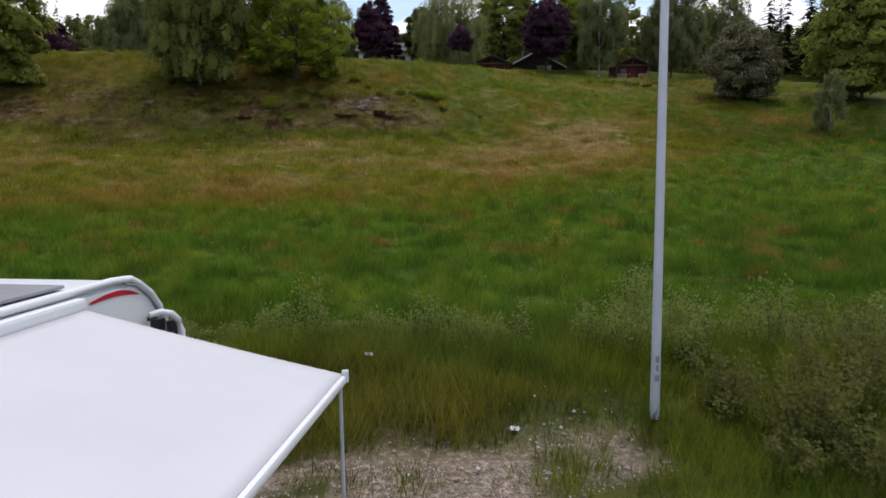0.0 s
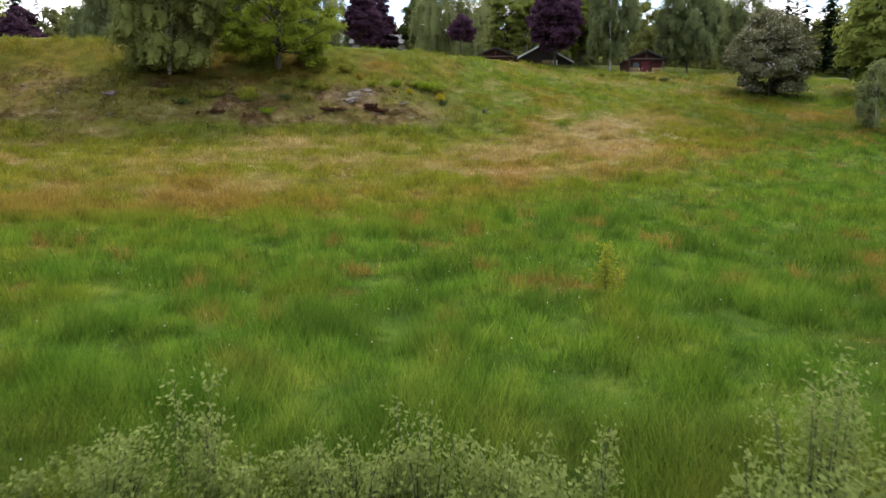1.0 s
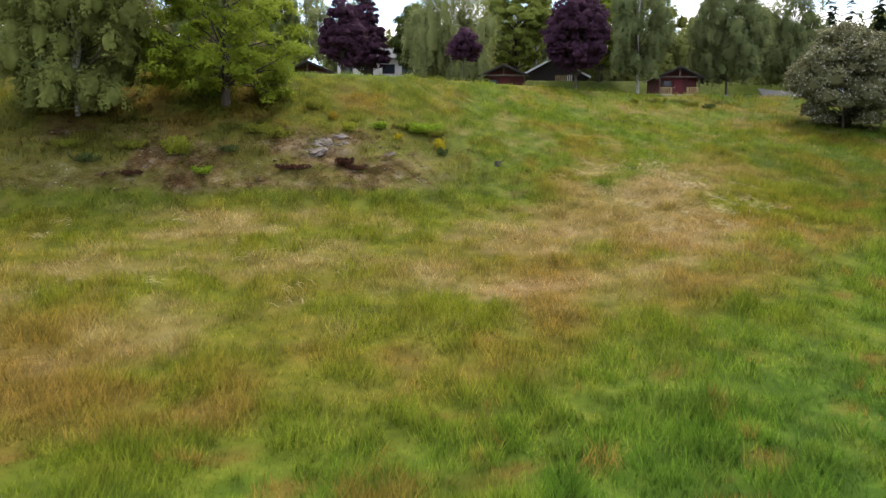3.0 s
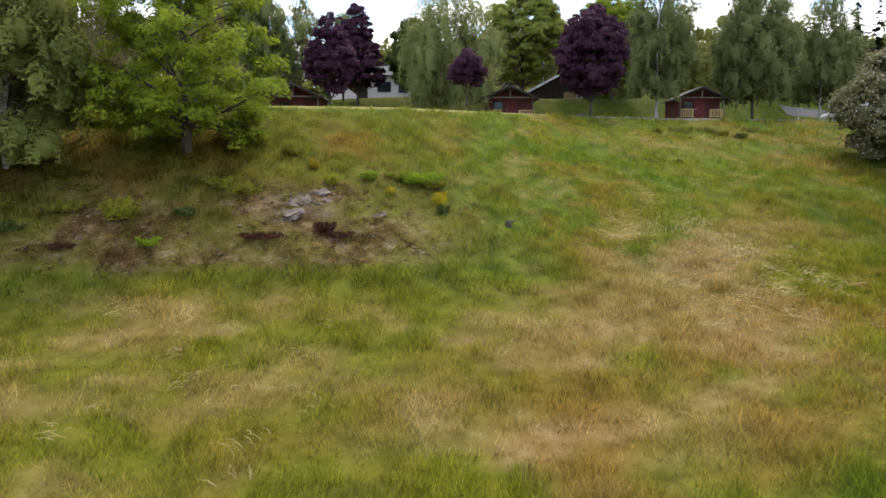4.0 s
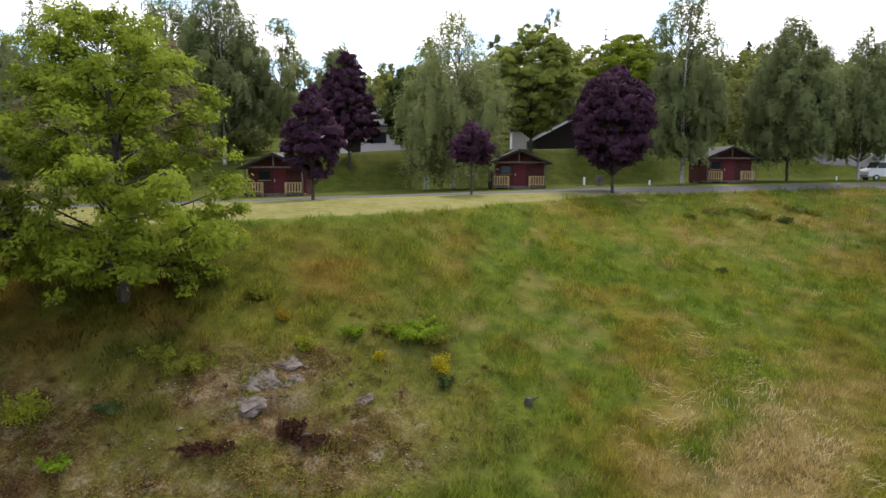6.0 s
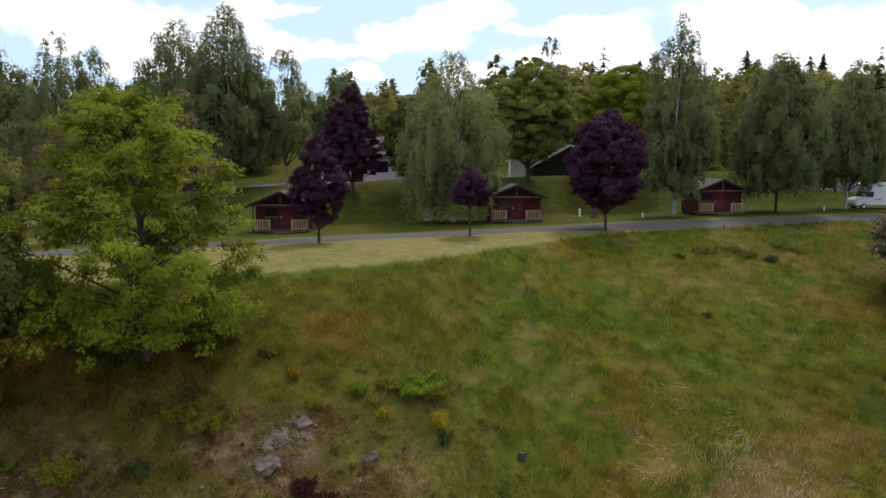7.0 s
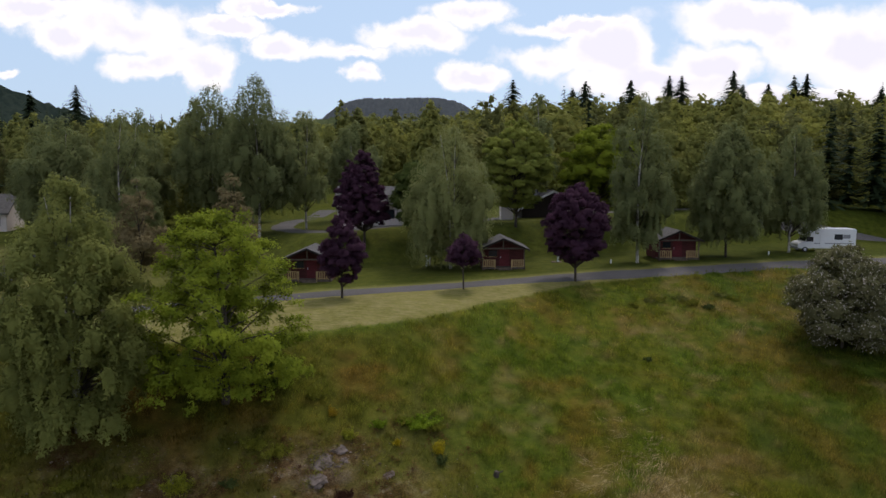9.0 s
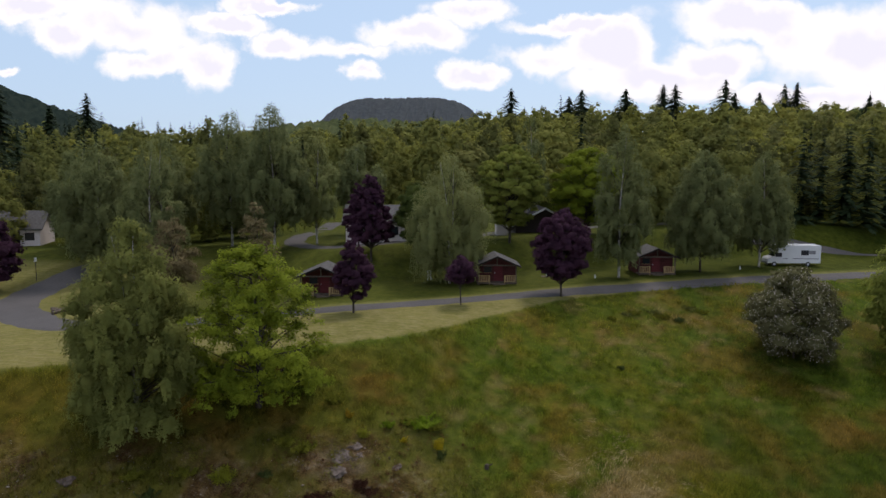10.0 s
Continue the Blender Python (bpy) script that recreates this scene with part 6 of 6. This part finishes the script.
def gravel_stones():
    """Loose stones over the gravel, as one sheet."""
    n = 22000
    x, y = rng.uniform(-5, 7, n), rng.uniform(4.5, 10.2, n)
    k = kinds(x, y)["gravel"]
    keep = k > rng.uniform(0.05, 0.9, n)
    x, y = x[keep], y[keep]
    n = len(x)
    z = land(x, y)
    s = rng.uniform(0.007, 0.024, n) * (1 + 1.1 * (rng.random(n) > 0.95))
    base = np.array([[1, 0, 0], [0, 1, 0], [-1, 0, 0], [0, -1, 0], [0, 0, 0.7], [0, 0, -0.5]], float)
    jit = 1 + rng.uniform(-0.3, 0.3, (n, 6, 3))
    a = rng.uniform(0, 6.28, n)
    p = base[None] * jit * s[:, None, None]
    px = p[..., 0] * np.cos(a)[:, None] - p[..., 1] * np.sin(a)[:, None]
    py = p[..., 0] * np.sin(a)[:, None] + p[..., 1] * np.cos(a)[:, None]
    v = np.stack([px + x[:, None], py + y[:, None], p[..., 2] + z[:, None] + 0.2 * s[:, None]], 2).reshape(-1, 3)
    tri = np.array([[0, 1, 4], [1, 2, 4], [2, 3, 4], [3, 0, 4], [1, 0, 5], [2, 1, 5], [3, 2, 5], [0, 3, 5]])
    f = (np.arange(n)[:, None, None] * 6 + tri[None]).reshape(-1, 3)
    m = Mat("gravel_stones", 0.9)
    m.colour(m.ramp(m.island(), (0.0, (0.12, 0.085, 0.068)), (0.5, (0.24, 0.19, 0.165)), (0.85, (0.36, 0.31, 0.29)), (1.0, (0.52, 0.48, 0.46))))
    tagged(new("gravel_stones", mesh_of("gravel_stones", v, f, m.m)), "loose pale gravel on the ground", "gravel", kind="stuff")


gravel_stones()


def meadow_flowers():
    """Small white and yellow flower heads in the long grass."""
    n = 260
    x, y = rng.uniform(-12, 12, n), rng.uniform(9.5, 30, n)
    z = land(x, y) + rng.uniform(0.15, 0.35, n)
    v, f = leaves(np.stack([x, y, z], 1), 0.018, np.random.default_rng(8), slim=0.9, out=np.tile([0.0, -0.6, 1.0], (n, 1)), wild=0.3)
    tagged(new("meadow_flowers", mesh_of("meadow_flowers", v, f, BLOSSOM)), "tiny white flower heads in the grass", "flowers", kind="stuff")


meadow_flowers()


def undergrowth():
    """Low heathy growth and loose stones over the poor soil of the bank."""
    r = np.random.default_rng(61)
    n = 9000
    x, y = r.uniform(-34, 5, n), r.uniform(52, 68, n)
    k = kinds(x, y)
    keep = k["scrub"] * (0.25 + smooth(0.45, 0.6, fnoise(x, y + 9, 1.6))) > r.uniform(0.05, 0.9, n)
    x, y = x[keep], y[keep]
    z = land(x, y)
    m = 26
    rad = r.uniform(0.10, 0.34, len(x))
    off = r.normal(0, 1, (len(x), m, 3)) * rad[:, None, None] * [0.6, 0.6, 0.0]
    high = rad[:, None] * r.uniform(0.0, 0.75, (len(x), m))
    px, py = x[:, None] + off[..., 0], y[:, None] + off[..., 1]
    p = np.stack([px, py, land(px, py) + high + 0.01], 2).reshape(-1, 3)
    tone = np.repeat(np.clip(0.38 + 1.8 * (fnoise(x + 3, y, 1.9) - 0.5) + r.normal(0, 0.2, len(x)), 0, 1), m * 4)
    v, f = leaves(p, 0.042, r, out=np.tile([0.0, -0.25, 1.0], (len(p), 1)), wild=0.7)
    mt = Mat("heathy_growth", 0.85)
    mt.b.inputs["Specular IOR Level"].default_value = 0.05
    c = mt.ramp(mt.attr("tone"), (0.0, (0.066, 0.028, 0.012)), (0.32, (0.130, 0.080, 0.028)), (0.5, (0.118, 0.098, 0.022)), (0.8, (0.112, 0.116, 0.016)), (1.0, (0.140, 0.134, 0.022)))
    c = mt.mix(mt.island(), mt.mix(1.0, c, (0.6, 0.6, 0.6), "MULTIPLY"), mt.mix(1.0, c, (1.35, 1.35, 1.35), "MULTIPLY"))
    mt.colour(c).thin(0.25, c)
    tagged(new("undergrowth", mesh_of("undergrowth", v, f, mt.m, {"tone": tone})), "low brown and mossy heath growth on the bank", "undergrowth", kind="stuff")


undergrowth()


def bank_stones():
    """Loose stones and clods on the bare soil of the bank."""
    r = np.random.default_rng(71)
    n = 9000
    x, y = r.uniform(-30, 4, n), r.uniform(53, 66, n)
    keep = kinds(x, y)["scrub"] * smooth(0.42, 0.60, fnoise(x + 6, y, 1.8)) > r.uniform(0.1, 0.9, n)
    x, y = x[keep], y[keep]
    n = len(x)
    s = r.uniform(0.02, 0.065, n) * (1 + 1.2 * (r.random(n) > 0.95))
    base = np.array([[1, 0, 0], [0, 1, 0], [-1, 0, 0], [0, -1, 0], [0, 0, 0.6], [0, 0, -0.4]], float)
    p = base[None] * (1 + r.uniform(-0.35, 0.35, (n, 6, 3))) * s[:, None, None]
    v = (p + np.stack([x, y, land(x, y) + 0.15 * s], 1)[:, None]).reshape(-1, 3)
    tri = np.array([[0, 1, 4], [1, 2, 4], [2, 3, 4], [3, 0, 4], [1, 0, 5], [2, 1, 5], [3, 2, 5], [0, 3, 5]])
    f = (np.arange(n)[:, None, None] * 6 + tri[None]).reshape(-1, 3)
    m = Mat("bank_stones", 0.9)
    m.colour(m.ramp(m.island(), (0.0, (0.050, 0.030, 0.018)), (0.5, (0.105, 0.078, 0.055)), (0.85, (0.20, 0.165, 0.14)), (1.0, (0.34, 0.30, 0.28))))
    tagged(new("bank_stones", mesh_of("bank_stones", v, f, m.m)), "loose brown and grey stones on the bare bank", "stones", kind="stuff")


bank_stones()

# ---------------------------------------------------------------- grass


def blades(name, boxes, label):
    """Single blades of grass in tufts; each box: y from, y to, half-width near and far, how many, height, width."""
    vs, ks, ns = [], [], []
    for y0, y1, w0, w1, n, high, wide in boxes:
        tufts = max(1, n // 14)
        ty = rng.uniform(y0, y1, tufts)
        half = w0 + (w1 - w0) * (ty - y0) / (y1 - y0)
        tx = rng.uniform(-1, 1, tufts) * half
        i = rng.integers(0, tufts, n)
        spread = 0.14 + 0.004 * y0
        dx, dy = rng.normal(0, spread, n), rng.normal(0, spread, n)
        x, y = tx[i] + dx, ty[i] + dy
        k = kinds(x, y)
        keep = (y < road_line(x) - 1.0) & (k["gravel"] < rng.uniform(0.02, 0.7, n)) & (k["lawn"] < 0.5) & (k["scrub"] < rng.uniform(0.0, 0.55, n))
        tall = 0.22 + 1.25 * smooth(0.25, 0.75, fnoise(x + 4, y + 2, 1.1)) * (0.8 + 0.4 * fnoise(x + 31, y, 7.0)) + 0.30 * k["deep"]
        tall = tall * (1 + 0.5 * (rng.random(tufts)[i] > 0.95)) * rng.uniform(0.65, 1.2, n) * (1 - 0.35 * k["straw"])
        h = high * tall
        z = land(x, y)
        la = np.where(rng.random(n) < 0.6, np.arctan2(dy, dx), 6.3 * rng.random(n)) + rng.normal(0, 0.5, n)
        lean = h * (0.22 + 0.60 * rng.random(n) + 0.8 * k["straw"] * rng.random(n))
        fa = rng.uniform(0, np.pi, n)
        bx, by = np.cos(fa) * wide * 0.5, np.sin(fa) * wide * 0.5
        p = np.stack([np.stack([x - bx, y - by, z - 0.03], 1), np.stack([x + bx, y + by, z - 0.03], 1),
                      np.stack([x + np.cos(la) * lean, y + np.sin(la) * lean, z + h], 1)], 1)[keep]
        turn = np.cross(p[:, 1] - p[:, 0], p[:, 2] - p[:, 0])[:, 2] < 0
        p[turn, 0], p[turn, 1] = p[turn, 1].copy(), p[turn, 0].copy()
        vs.append(p.reshape(-1, 3))
        nr = np.stack([0.35 * np.cos(la), 0.35 * np.sin(la), np.ones(n)], 1)[keep]
        ns.append(np.repeat(nr / np.linalg.norm(nr, axis=1)[:, None], 3, axis=0))
        ks.append({q: np.repeat(val[keep], 3) for q, val in k.items()})
    v = np.concatenate(vs)
    at = {q: np.concatenate([k[q] for k in ks]) for q in ks[0]}
    me = mesh_of(name, v, np.arange(len(v)).reshape(-1, 3), BLADES, at, True)
    me.normals_split_custom_set_from_vertices(np.concatenate(ns))
    return tagged(new(name, me), label, "grass", kind="stuff")


blades("meadow_grass", [
    (5.0, 9.0, 8, 11, 26000, 0.22, 0.014),
    (8.6, 17.0, 12, 16, 120000, 0.40, 0.016),
    (17.0, 24.0, 15, 20, 105000, 0.30, 0.018),
    (24.0, 34.0, 20, 27, 110000, 0.31, 0.026),
    (34.0, 46.0, 27, 36, 100000, 0.32, 0.034),
    (46.0, 60.0, 36, 44, 90000, 0.30, 0.038)], "long uneven meadow grass, green with straw-coloured stretches")
blades("bank_grass", [(55.0, 76.0, 36, 44, 190000, 0.26, 0.032), (72.0, 98.0, 44, 50, 90000, 0.28, 0.042), (55.5, 71.0, 20, 26, 70000, 0.22, 0.024)], "rough grass on the bank, olive with rusty patches")


def lodged_straw():
    """Dry stems pressed flat by wind, in swathes."""
    n = 3000
    t = rng.integers(0, 360, n)
    u = rng.random(360)
    cx = np.where(u < 0.93, rng.normal(12.6, 2.2, 360), rng.uniform(-24, 8, 360))
    cy = np.where(u < 0.93, rng.normal(59.5, 3.0, 360), rng.uniform(44, 54, 360))
    x, y = cx[t] + rng.normal(0, 0.28, n), cy[t] + rng.normal(0, 0.28, n)
    ang = (5.0 * fnoise(x, y, 4.0) + rng.normal(0, 0.25, n)) + 0.8
    ln = rng.uniform(0.25, 0.60, n)
    ux, uy = np.cos(ang), np.sin(ang)
    rows = []
    for s, lift, w in ((0.0, 0.02, 0.005), (0.5, 0.10, 0.007), (1.0, 0.05, 0.003)):
        px, py = x + ux * ln * s, y + uy * ln * s
        pz = land(px, py) + lift * rng.uniform(0.8, 1.2, n)
        rows += [np.stack([px - uy * w, py + ux * w, pz], 1), np.stack([px + uy * w, py - ux * w, pz + 0.01], 1)]
    v = np.stack(rows, 1).reshape(-1, 3)
    b = np.arange(n)[:, None] * 6
    f = np.concatenate([b + [0, 1, 3, 2], b + [2, 3, 5, 4]])
    at = {q: np.full(len(v), 1.0 if q == "straw" else 0.0) for q in ("straw", "rust", "olive", "deep", "scrub", "lawn", "gravel")}
    tagged(new("lodged_straw", mesh_of("lodged_straw", v, f, STRAW, at)), "pale dry grass stems lying flat in swathes", "grass", kind="stuff")


STRAW_M = Mat("dry_straw", 0.8)
STRAW_M.colour(STRAW_M.ramp(STRAW_M.island(), (0.0, (0.17, 0.118, 0.042)), (1.0, (0.34, 0.262, 0.125))))
STRAW = STRAW_M.m
lodged_straw()
